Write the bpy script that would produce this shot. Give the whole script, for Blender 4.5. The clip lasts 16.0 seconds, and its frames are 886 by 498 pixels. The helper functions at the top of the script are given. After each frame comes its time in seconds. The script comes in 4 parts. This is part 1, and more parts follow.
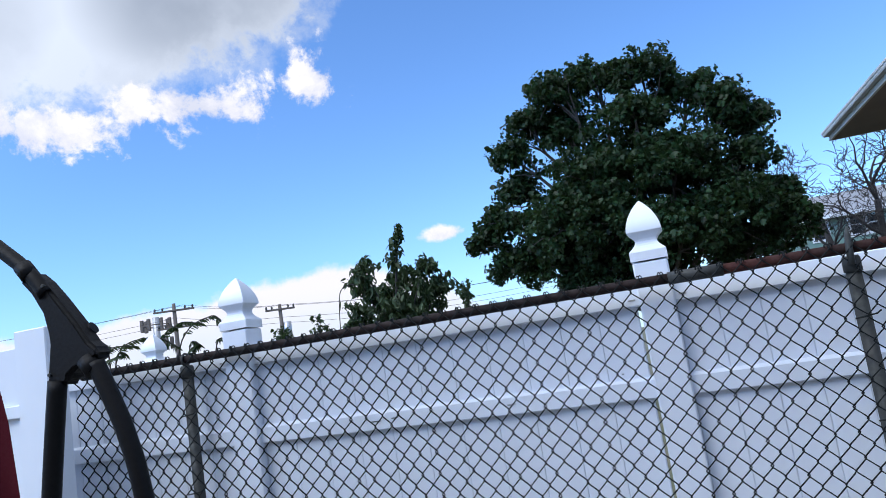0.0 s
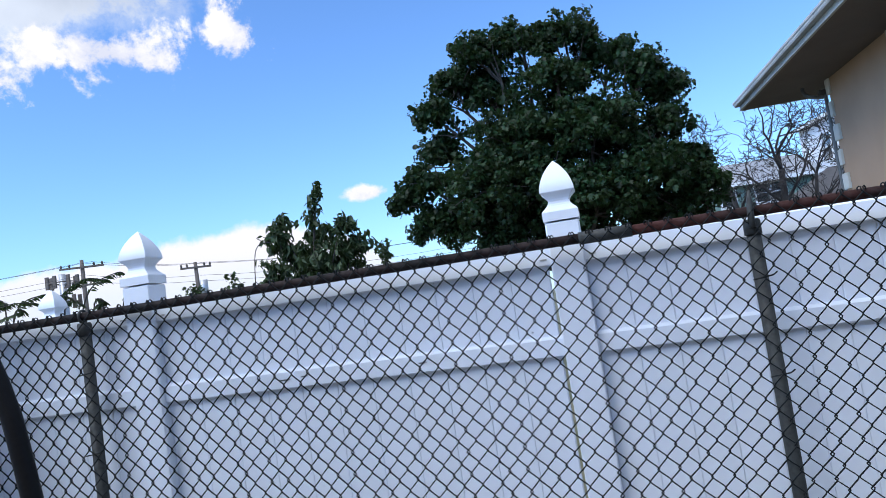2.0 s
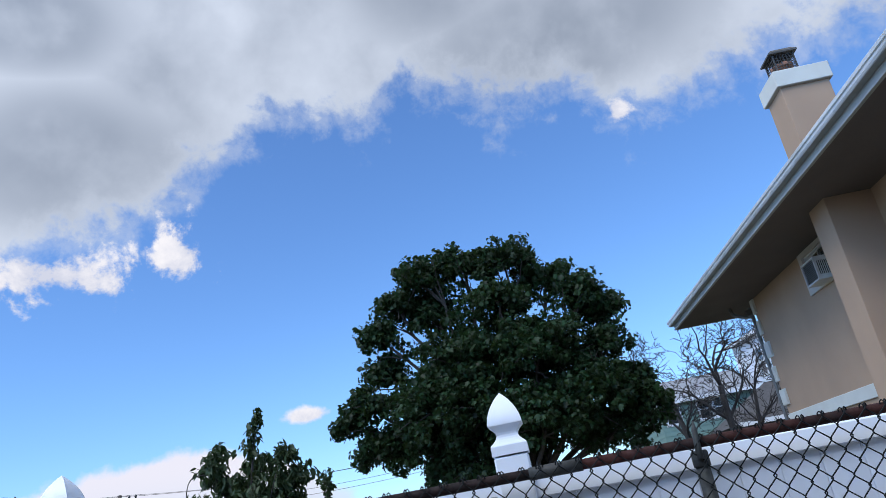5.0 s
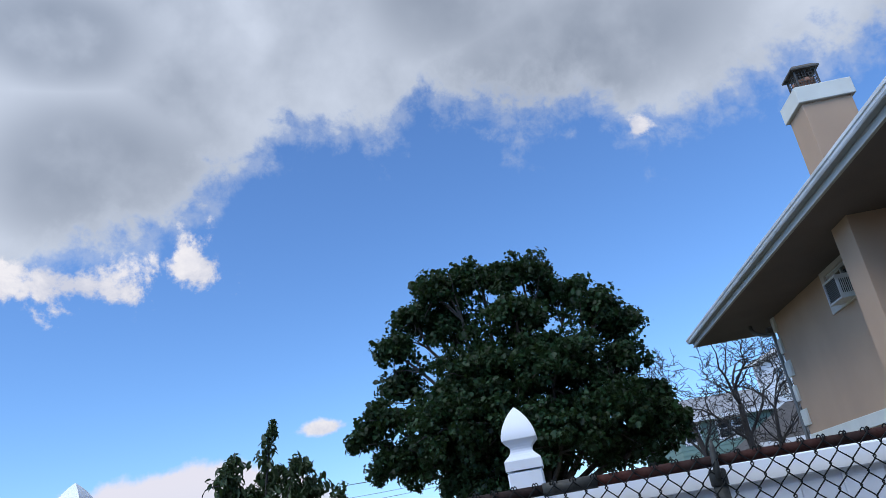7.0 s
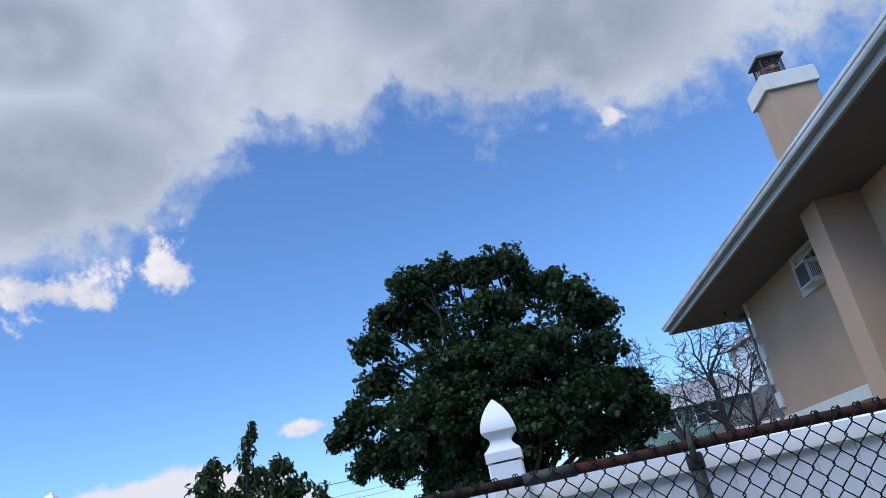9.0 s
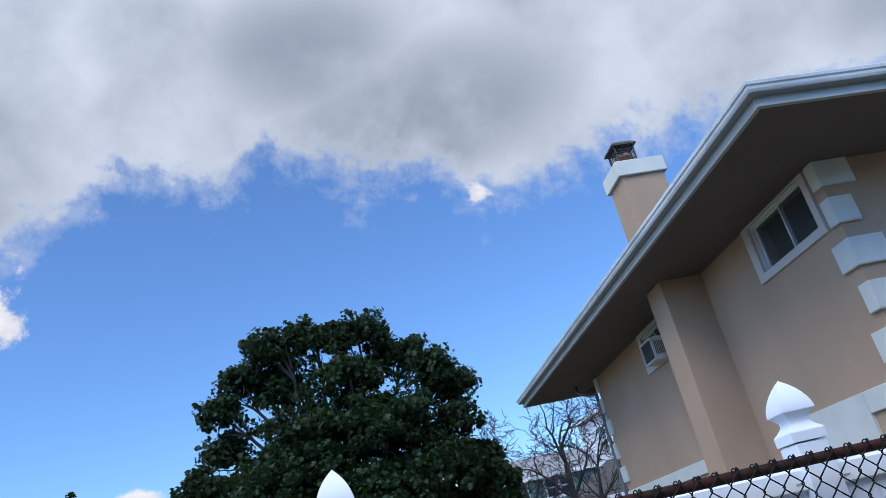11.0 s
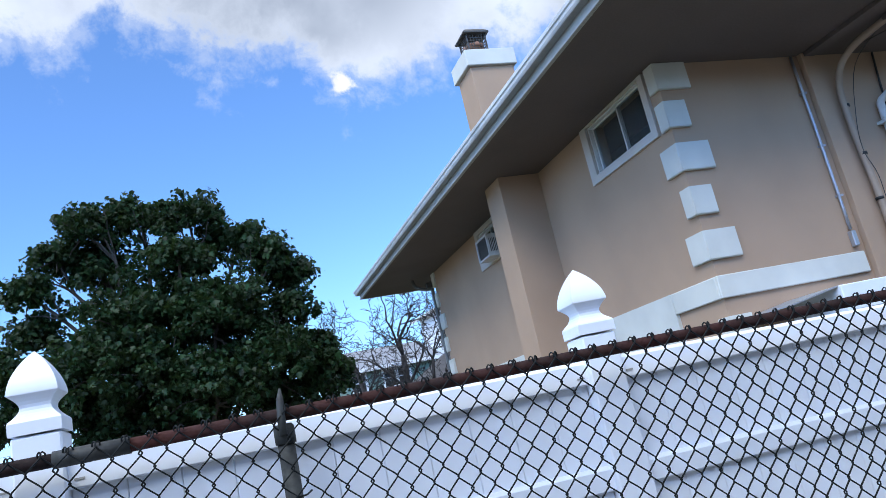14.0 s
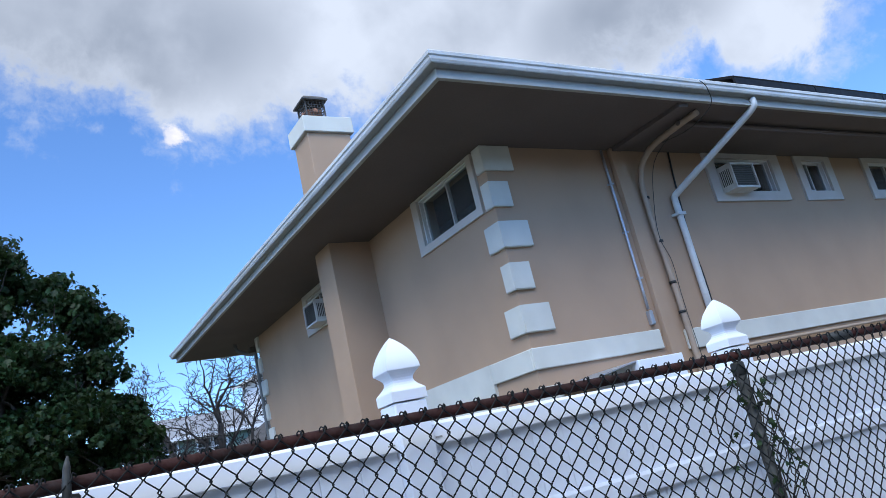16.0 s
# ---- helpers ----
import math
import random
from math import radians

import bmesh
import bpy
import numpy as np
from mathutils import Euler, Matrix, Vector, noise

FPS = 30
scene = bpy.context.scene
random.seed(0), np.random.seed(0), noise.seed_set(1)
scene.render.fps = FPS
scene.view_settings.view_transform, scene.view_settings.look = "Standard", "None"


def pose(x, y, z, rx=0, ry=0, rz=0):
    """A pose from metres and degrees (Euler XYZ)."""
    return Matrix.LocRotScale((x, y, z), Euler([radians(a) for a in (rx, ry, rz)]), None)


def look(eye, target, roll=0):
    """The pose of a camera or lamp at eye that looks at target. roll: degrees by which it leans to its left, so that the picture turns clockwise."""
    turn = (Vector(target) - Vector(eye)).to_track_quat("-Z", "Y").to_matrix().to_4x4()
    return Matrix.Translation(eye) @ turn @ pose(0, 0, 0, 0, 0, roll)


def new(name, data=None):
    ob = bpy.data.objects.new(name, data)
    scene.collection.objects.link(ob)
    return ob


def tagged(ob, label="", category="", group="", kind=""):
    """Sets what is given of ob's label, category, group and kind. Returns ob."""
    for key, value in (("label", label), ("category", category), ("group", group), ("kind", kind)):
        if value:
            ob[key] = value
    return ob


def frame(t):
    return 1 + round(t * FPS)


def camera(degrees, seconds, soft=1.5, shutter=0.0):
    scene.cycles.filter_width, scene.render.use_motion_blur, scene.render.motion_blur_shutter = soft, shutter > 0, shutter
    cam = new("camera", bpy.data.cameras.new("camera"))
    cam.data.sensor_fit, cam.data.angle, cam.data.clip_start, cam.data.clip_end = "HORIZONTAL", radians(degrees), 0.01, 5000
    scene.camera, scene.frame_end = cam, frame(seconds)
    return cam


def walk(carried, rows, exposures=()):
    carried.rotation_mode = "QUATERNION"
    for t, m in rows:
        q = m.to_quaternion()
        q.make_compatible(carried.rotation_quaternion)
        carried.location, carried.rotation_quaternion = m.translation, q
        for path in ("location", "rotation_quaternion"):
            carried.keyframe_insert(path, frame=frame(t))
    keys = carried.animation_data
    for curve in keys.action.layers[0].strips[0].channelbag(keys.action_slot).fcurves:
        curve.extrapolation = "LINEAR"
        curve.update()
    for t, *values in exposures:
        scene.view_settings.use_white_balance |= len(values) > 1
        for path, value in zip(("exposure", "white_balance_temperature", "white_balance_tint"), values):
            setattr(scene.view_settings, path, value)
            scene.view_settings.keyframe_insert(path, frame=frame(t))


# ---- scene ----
cam = camera(61.47, 16.0, soft=0.8)
PATH = [
    (0.0, pose(-0.153, -0.192, 1.636, 98.29, 8.78, 18.24)),
    (0.5, pose(-0.137, -0.151, 1.630, 97.83, 8.55, 14.04)),
    (1.0, pose(-0.108, -0.134, 1.622, 96.56, 8.36, 11.21)),
    (1.5, pose(-0.107, -0.133, 1.623, 95.13, 8.31, 10.63)),
    (2.0, pose(-0.131, -0.137, 1.622, 94.35, 8.46, 12.14)),
    (2.5, pose(-0.154, -0.141, 1.621, 94.75, 9.00, 14.61)),
    (3.0, pose(-0.150, -0.156, 1.644, 97.70, 10.07, 15.92)),
    (3.5, pose(-0.125, -0.161, 1.666, 102.37, 10.51, 13.27)),
    (4.0, pose(-0.123, -0.161, 1.674, 106.23, 10.46, 9.99)),
    (4.5, pose(-0.124, -0.168, 1.677, 109.20, 10.29, 7.94)),
    (7.0, pose(-0.117, -0.148, 1.671, 111.68, 9.01, 9.22)),
    (7.5, pose(-0.114, -0.147, 1.670, 111.47, 9.16, 9.38)),
    (8.0, pose(-0.113, -0.136, 1.662, 111.06, 9.90, 9.35)),
    (10.5, pose(-0.105, -0.165, 1.673, 112.28, 12.93, 1.87)),
    (11.0, pose(-0.066, 0.008, 1.675, 114.10, 12.23, -2.90)),
    (11.5, pose(-0.105, 0.113, 1.674, 114.76, 11.24, -5.17)),
    (12.0, pose(-0.038, 0.195, 1.691, 114.46, 10.61, -3.72)),
    (12.5, pose(0.138, 0.301, 1.692, 112.01, 10.55, -4.05)),
    (13.0, pose(0.243, 0.314, 1.660, 107.21, 11.40, -11.24)),
    (13.5, pose(0.302, 0.389, 1.660, 104.07, 12.22, -14.99)),
    (14.0, pose(0.301, 0.425, 1.653, 103.61, 12.21, -14.69)),
    (14.5, pose(0.269, 0.375, 1.640, 103.20, 12.25, -17.04)),
    (15.0, pose(0.274, 0.347, 1.644, 103.13, 12.67, -21.69)),
    (15.5, pose(0.287, 0.351, 1.615, 104.12, 12.58, -25.63)),
    (16.0, pose(0.320, 0.359, 1.630, 105.85, 12.76, -28.11)),
]
EXPOSURES = [(0.0, 0.24), (2.5, 0.28), (4.0, 0.14), (8.0, -0.10), (11.0, 0.02), (12.5, -0.02), (13.3, 0.45), (14.7, 0.48), (16.0, 0.27)]
walk(cam, PATH, EXPOSURES)

# ---- sky and sun ----
world = bpy.data.worlds.new("sky")
scene.world = world
world.use_nodes = True
wt = world.node_tree
wt.nodes.clear()
SUN_EL, SUN_AZ = 48.0, 220.0     # degrees; azimuth clockwise from +y


def wmath(op, a, b=None, c=None, clamp=False):
    n = wt.nodes.new("ShaderNodeMath")
    n.operation = op
    n.use_clamp = clamp
    for i, x in enumerate((a, b, c)):
        if x is None:
            continue
        if isinstance(x, (int, float)):
            n.inputs[i].default_value = x
        else:
            wt.links.new(x, n.inputs[i])
    return n.outputs[0]


def wnoise(vec, scale, detail, rough=0.55, dist=0.0):
    n = wt.nodes.new("ShaderNodeTexNoise")
    n.inputs["Scale"].default_value = scale
    n.inputs["Detail"].default_value = detail
    n.inputs["Roughness"].default_value = rough
    n.inputs["Distortion"].default_value = dist
    wt.links.new(vec, n.inputs["Vector"])
    return n.outputs["Fac"]


def wstep(x, lo, hi):
    n = wt.nodes.new("ShaderNodeMapRange")
    n.interpolation_type = "SMOOTHSTEP"
    n.inputs["From Min"].default_value, n.inputs["From Max"].default_value = lo, hi
    wt.links.new(x, n.inputs["Value"])
    return n.outputs["Result"]


def wmix(fac, a, b):
    n = wt.nodes.new("ShaderNodeMix")
    n.data_type = "RGBA"
    for sock, x in ((n.inputs["Factor"], fac), (n.inputs["A"], a), (n.inputs["B"], b)):
        if isinstance(x, tuple):
            sock.default_value = (*x, 1)
        elif isinstance(x, (int, float)):
            sock.default_value = x
        else:
            wt.links.new(x, sock)
    return [o for o in n.outputs if o.type == "RGBA"][0]


sky = wt.nodes.new("ShaderNodeTexSky")
sky.sky_type = "NISHITA"
sky.sun_disc = False
sky.sun_elevation, sky.sun_rotation = radians(SUN_EL), radians(SUN_AZ)
sky.air_density, sky.dust_density, sky.ozone_density = 1.0, 0.4, 2.5
coord = wt.nodes.new("ShaderNodeTexCoord").outputs["Generated"]
sep = wt.nodes.new("ShaderNodeSeparateXYZ")
wt.links.new(coord, sep.inputs[0])
dx, dy, dz = sep.outputs
az = wmath("MULTIPLY", wmath("ARCTAN2", dx, dy), 180 / math.pi)
el = wmath("MULTIPLY", wmath("ARCSINE", dz), 180 / math.pi)
billow = wnoise(coord, 10.0, 7.0, 0.64, 0.25)
wisp = wnoise(coord, 30.0, 4.0, 0.65, 0.2)
cotton = wnoise(coord, 7.0, 5.0, 0.5, 0.0)
soft_noise = wnoise(coord, 3.9, 3.0, 0.45, 0.0)

# lower edge of the cloud deck: elevation by azimuth
ramp = wt.nodes.new("ShaderNodeValToRGB")
EDGE = [(-90, 34), (-80, 19), (-48, 19.0), (-38, 20.5), (-32, 22.2), (-29, 23.8), (-26, 25.6), (-22, 28.4), (-17, 31.7), (-9, 30.5), (-5.4, 33.5),
        (-2.5, 31.5), (1, 29.3), (9, 30.0), (11.5, 26.3), (15, 27.0), (20, 26.0), (28, 27.0), (36, 25.0), (51, 22.0), (55, 23.5), (59, 19.0), (62, 18.0),
        (65, 21.5), (70, 24.0), (85, 22.0), (105, 34.0)]
cr = ramp.color_ramp
while len(cr.elements) < len(EDGE):
    cr.elements.new(0.5)
for e, (a, h) in zip(cr.elements, EDGE):
    e.position = (a + 90) / 220
    e.color = (h / 40, h / 40, h / 40, 1)
wt.links.new(wmath("DIVIDE", wmath("ADD", az, 90.0), 220.0), ramp.inputs["Fac"])
edge = wmath("MULTIPLY", ramp.outputs["Color"], 40.0)
ragged = wmath("ADD", wmath("MULTIPLY", wmath("SUBTRACT", billow, 0.5), 10.0), wmath("MULTIPLY", wmath("SUBTRACT", wisp, 0.5), 4.5))
above = wmath("ADD", wmath("SUBTRACT", el, edge), ragged)
veil = wmath("MULTIPLY", wstep(wmath("ADD", above, wmath("MULTIPLY", wmath("SUBTRACT", wisp, 0.5), 4.0)), -2.2, 1.6), 0.45)
deck = wmath("MAXIMUM", wstep(above, -0.6, 2.6), veil)
# low bank of white cloud over the horizon
bank_ramp = wt.nodes.new("ShaderNodeValToRGB")
BANK = [(-60, 5.6), (-44, 5.8), (-37, 6.5), (-31, 7.6), (-26, 8.2), (-23.5, 8.3), (-21.5, 7.5), (-19, 6.4), (-16, 4.6), (-12, 2.0)]
br = bank_ramp.color_ramp
while len(br.elements) < len(BANK):
    br.elements.new(0.5)
for e, (a, h) in zip(br.elements, BANK):
    e.position = (a + 60) / 60
    e.color = (h / 10, h / 10, h / 10, 1)
wt.links.new(wmath("DIVIDE", wmath("ADD", az, 60.0), 60.0), bank_ramp.inputs["Fac"])
low_top = wmath("ADD", wmath("MULTIPLY", bank_ramp.outputs["Color"], 10.0), wmath("MULTIPLY", wmath("SUBTRACT", wnoise(coord, 22.0, 5.0, 0.6), 0.5), 2.6))
bank = wmath("MULTIPLY", wstep(wmath("SUBTRACT", low_top, el), -0.15, 0.75), wstep(az, -10.0, -17.0))
# loose puffs: azimuth, elevation, half width, half height
def puff_mask(a0, e0, ra, re, rag=1.0):
    d = wmath("SQRT", wmath("ADD", wmath("POWER", wmath("DIVIDE", wmath("SUBTRACT", az, a0), ra), 2.0), wmath("POWER", wmath("DIVIDE", wmath("SUBTRACT", el, e0), re), 2.0)))
    d = wmath("ADD", d, wmath("MULTIPLY", wmath("SUBTRACT", billow, 0.5), -4.2 * rag))
    d = wmath("ADD", d, wmath("MULTIPLY", wmath("SUBTRACT", wisp, 0.5), -2.2 * rag))
    return wstep(d, 1.15, 0.45)


puffs = puff_mask(-16.9, 9.4, 1.9, 0.55, 0.6)
for spec_ in ((-34.5, 20.7, 6.2, 1.9), (-25.2, 21.9, 2.3, 2.3), (-45.0, 19.2, 6.0, 2.0), (12.2, 27.0, 1.2, 0.9)):
    puffs = wmath("MAXIMUM", puffs, puff_mask(*spec_))

# thick grey bellies of the deck: azimuth, elevation, half width, half height
belly = None
for a0, e0, ra, re in ((-32, 28.5, 9, 5.0), (9, 34.0, 12, 5.5), (1, 40, 9, 4.5), (-36, 38, 8, 3.5), (-60, 30.0, 14, 8.0), (51, 28.0, 8, 4.0)):
    d = wmath("ADD", wmath("POWER", wmath("DIVIDE", wmath("SUBTRACT", az, a0), ra), 2.0), wmath("POWER", wmath("DIVIDE", wmath("SUBTRACT", el, e0), re), 2.0))
    b = wstep(wmath("ADD", d, wmath("MULTIPLY", wmath("SUBTRACT", cotton, 0.5), 3.4)), 1.7, -0.1)
    belly = b if belly is None else wmath("MAXIMUM", belly, b)
shade = wmath("ADD", wmath("ADD", 0.16, wmath("MULTIPLY", belly, 0.52)), wmath("MULTIPLY", wmath("SUBTRACT", cotton, 0.5), 1.5))
shade = wmath("ADD", shade, wmath("MULTIPLY", wmath("SUBTRACT", soft_noise, 0.5), 0.8))
shade = wmath("MULTIPLY", wmath("ADD", wmath("MULTIPLY", wstep(above, 0.0, 5.0), 0.6), 0.4), shade, clamp=True)
cloud_col = wmix(shade, (0.63, 0.70, 0.835), (0.15, 0.195, 0.28))
bank_col = wmix(wstep(el, 7.0, 3.0), (0.88, 0.84, 0.92), (0.72, 0.76, 0.90))
puff_col = wmix(wstep(billow, 0.40, 0.66), (0.64, 0.67, 0.80), (0.95, 0.93, 0.97))
sky_gain = wt.nodes.new("ShaderNodeVectorMath")
sky_gain.operation = "MULTIPLY"
wt.links.new(sky.outputs[0], sky_gain.inputs[0])
SKY = 0.158
sky_gain.inputs[1].default_value = (SKY * 0.70, SKY * 0.98, SKY * 1.34)
c1 = wmix(wmath("MULTIPLY", bank, 0.92), sky_gain.outputs[0], bank_col)
c2 = wmix(deck, c1, cloud_col)
c3 = wmix(puffs, c2, puff_col)
# veiled sun: the sky brightens round it
to_sun = wt.nodes.new("ShaderNodeVectorMath")
to_sun.operation = "DOT_PRODUCT"
wt.links.new(coord, to_sun.inputs[0])
to_sun.inputs[1].default_value = (math.sin(radians(SUN_AZ)) * math.cos(radians(SUN_EL)), math.cos(radians(SUN_AZ)) * math.cos(radians(SUN_EL)), math.sin(radians(SUN_EL)))
GLOW = 1.05
glow = wmath("ADD", 1.0, wmath("MULTIPLY", wstep(to_sun.outputs["Value"], 0.1, 0.95), GLOW))
lit = wt.nodes.new("ShaderNodeVectorMath")
lit.operation = "SCALE"
wt.links.new(c3, lit.inputs[0])
wt.links.new(glow, lit.inputs["Scale"])
c3 = lit.outputs[0]
bg = wt.nodes.new("ShaderNodeBackground")
wt.links.new(c3, bg.inputs["Color"])
bg.inputs["Strength"].default_value = 1.0
wt.links.new(bg.outputs[0], wt.nodes.new("ShaderNodeOutputWorld").inputs["Surface"])

sun_data = bpy.data.lights.new("sun", "SUN")
sun_data.energy, sun_data.angle, sun_data.color = 2.05, radians(36), (0.93, 0.97, 1.0)
sun = new("sun", sun_data)
_a, _e = radians(SUN_AZ), radians(SUN_EL)
sun.matrix_world = look((30 * math.sin(_a) * math.cos(_e), 30 * math.cos(_a) * math.cos(_e), 30 * math.sin(_e)), (0, 0, 0))


# ---- materials ----
def material(name, base, rough=0.6, metal=0.0, vary=0.12, scale=3.0, fine=40.0, bump=0.0, second=None, stain=0.0, per_object=0.0,
             spec=0.5, stretch=(1, 1, 1), island=0.0):
    """A surface with broad stains and fine grain. second: the colour that the stains lean to."""
    m = bpy.data.materials.new(name)
    m.use_nodes = True
    nt = m.node_tree
    b = nt.nodes["Principled BSDF"]
    b.inputs["Roughness"].default_value, b.inputs["Metallic"].default_value = rough, metal
    b.inputs["Specular IOR Level"].default_value = spec
    tc = nt.nodes.new("ShaderNodeTexCoord")
    mp = nt.nodes.new("ShaderNodeMapping")
    mp.inputs["Scale"].default_value = stretch
    nt.links.new(tc.outputs["Object"], mp.inputs["Vector"])

    def nz(s, d):
        n = nt.nodes.new("ShaderNodeTexNoise")
        n.inputs["Scale"].default_value, n.inputs["Detail"].default_value = s, d
        nt.links.new(mp.outputs[0], n.inputs["Vector"])
        return n.outputs["Fac"]

    def mixc(f, a, c, mode="MIX"):
        n = nt.nodes.new("ShaderNodeMix")
        n.data_type, n.blend_type = "RGBA", mode
        for sock, x in ((n.inputs["Factor"], f), (n.inputs["A"], a), (n.inputs["B"], c)):
            if isinstance(x, tuple):
                sock.default_value = (*x, 1)
            elif isinstance(x, (int, float)):
                sock.default_value = x
            else:
                nt.links.new(x, sock)
        return [o for o in n.outputs if o.type == "RGBA"][0]

    def rng(x, lo, hi, a, c):
        n = nt.nodes.new("ShaderNodeMapRange")
        for k, v in (("From Min", lo), ("From Max", hi), ("To Min", a), ("To Max", c)):
            n.inputs[k].default_value = v
        nt.links.new(x, n.inputs["Value"])
        return n.outputs["Result"]

    second = second or tuple(c * (1 - 2 * vary) for c in base)
    broad, grain = nz(scale, 4), nz(fine, 5)
    col = mixc(rng(broad, 0.38, 0.68, 0.0, 1.0), base, mixc(0.5 + stain / 2, base, second))
    dark = tuple(c * (1 - vary * 1.6) for c in base)
    col = mixc(rng(grain, 0.45, 0.75, 0.0, vary * 2.5), col, dark)
    if per_object or island:
        src = nt.nodes.new("ShaderNodeObjectInfo").outputs["Random"] if per_object else nt.nodes.new("ShaderNodeNewGeometry").outputs["Random Per Island"]
        amt = per_object or island
        hsv = nt.nodes.new("ShaderNodeHueSaturation")
        nt.links.new(rng(src, 0, 1, 1 - amt, 1 + amt), hsv.inputs["Value"])
        nt.links.new(rng(src, 0, 1, 0.5 - amt * 0.06, 0.5 + amt * 0.06), hsv.inputs["Hue"])
        nt.links.new(col, hsv.inputs["Color"])
        col = hsv.outputs[0]
    nt.links.new(col, b.inputs["Base Color"])
    nt.links.new(rng(grain, 0.3, 0.7, max(rough - 0.08, 0.02), min(rough + 0.1, 1)), b.inputs["Roughness"])
    if bump:
        bp = nt.nodes.new("ShaderNodeBump")
        bp.inputs["Strength"].default_value, bp.inputs["Distance"].default_value = min(bump, 1.0), 0.004
        nt.links.new(grain, bp.inputs["Height"])
        nt.links.new(bp.outputs[0], b.inputs["Normal"])
    return m


VINYL = material("white vinyl", (0.73, 0.78, 0.86), 0.38, vary=0.035, scale=1.6, fine=14, bump=0.05, second=(0.62, 0.665, 0.74), stain=0.3, stretch=(1, 1, 0.25), per_object=0.02)
GALV = material("weathered galvanised steel", (0.040, 0.045, 0.045), 0.65, 0.2, vary=0.25, scale=9, fine=60, bump=0.3, second=(0.035, 0.032, 0.03))
RUST = material("rusted pipe", (0.055, 0.019, 0.016), 0.8, 0.1, vary=0.3, scale=3.0, fine=70, bump=0.6, second=(0.014, 0.013, 0.013), stain=0.8, spec=0.2)
RAIL_DARK = material("blackened steel rail", (0.011, 0.0105, 0.011), 0.7, 0.1, vary=0.3, scale=5.0, fine=70, bump=0.6, second=(0.026, 0.012, 0.011), stain=0.5, spec=0.2)
FASCIA = material("grey-green fascia paint", (0.36, 0.37, 0.355), 0.6, vary=0.1, scale=2, fine=30)
DULL_TAN = material("dull rendered wall", (0.30, 0.26, 0.22), 0.9, vary=0.1, scale=1, fine=60, bump=0.3)
WIRE = material("coated wire", (0.006, 0.009, 0.010), 0.6, 0.1, vary=0.2, scale=12, fine=90, second=(0.011, 0.012, 0.013), spec=0.2)
STUCCO = material("tan stucco", (0.415, 0.288, 0.198), 0.9, vary=0.06, scale=1.1, fine=130, bump=0.55, second=(0.36, 0.25, 0.175), stain=0.5, spec=0.2)
CREAM = material("cream stucco trim", (0.60, 0.60, 0.545), 0.85, vary=0.05, scale=2.2, fine=120, bump=0.35, second=(0.50, 0.50, 0.46), stain=0.4, spec=0.25)
TRIM = material("pale taupe window trim", (0.54, 0.50, 0.46), 0.85, vary=0.06, scale=3, fine=120, bump=0.35, spec=0.25)
SOFFIT = material("brown painted soffit", (0.125, 0.102, 0.096), 0.8, vary=0.08, scale=1.3, fine=50, bump=0.15, second=(0.105, 0.086, 0.079), stain=0.5, spec=0.25)
GUTTER = material("white enamelled aluminium", (0.62, 0.63, 0.63), 0.32, 0.0, vary=0.05, scale=1.5, fine=20, second=(0.40, 0.41, 0.40), stain=0.6, stretch=(1, 1, 1))
SHINGLE = material("asphalt shingle", (0.075, 0.07, 0.07), 0.95, vary=0.3, scale=5, fine=60, bump=0.6)
SOLAR = material("dark solar glass", (0.010, 0.010, 0.012), 0.5, 0.0, spec=0.2, vary=0.1, scale=2, fine=12)
FRAME_WHITE = material("white aluminium sash", (0.66, 0.67, 0.68), 0.4, vary=0.06, scale=5, fine=30)
# near-black base: the darkness of unlit rooms is in the colour
DARK_IN = material("painted room darkness", (0.012, 0.012, 0.013), 0.9, vary=0.1)
BLIND = material("grey curtain", (0.03, 0.033, 0.038), 0.9, vary=0.1, scale=6, fine=30)
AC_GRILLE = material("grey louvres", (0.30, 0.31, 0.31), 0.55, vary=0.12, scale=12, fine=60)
LOUVRE = material("dark louvre", (0.12, 0.125, 0.125), 0.55, vary=0.12, scale=12, fine=60)
AC_SHELL = material("off white enamel", (0.62, 0.63, 0.62), 0.45, vary=0.08, scale=7, fine=40, second=(0.48, 0.47, 0.44), stain=0.5)
PIPE_TAN = material("tan painted conduit", (0.36, 0.27, 0.20), 0.6, vary=0.08, scale=6, fine=40)
PIPE_GREY = material("grey conduit", (0.42, 0.43, 0.46), 0.4, 0.6, vary=0.12, scale=8, fine=50)
CABLE = material("black cable", (0.02, 0.02, 0.02), 0.6, vary=0.1)
CLAY = material("clay flue", (0.30, 0.15, 0.10), 0.9, vary=0.15, scale=8, fine=60, bump=0.4)
HOOD = material("weathered flue cover", (0.10, 0.095, 0.09), 0.6, 0.5, vary=0.25, scale=10, fine=50)
BLACK = material("black powder-coated steel", (0.004, 0.004, 0.005), 0.55, 0.0, spec=0.16, vary=0.15, scale=6, fine=90, bump=0.12)
BLACK_PL = material("black moulded plastic", (0.005, 0.005, 0.006), 0.6, 0.0, spec=0.18, vary=0.15, scale=8, fine=120, bump=0.2)
MAROON = material("maroon canvas", (0.085, 0.009, 0.018), 0.9, vary=0.12, scale=4, fine=220, bump=0.4, spec=0.15)
BARK = material("maple bark", (0.055, 0.047, 0.041), 0.95, vary=0.25, scale=3, fine=24, bump=0.8, stretch=(1, 1, 0.3))
BARE = material("grey twigs", (0.036, 0.032, 0.031), 0.95, vary=0.25, scale=3, fine=24, bump=0.5)
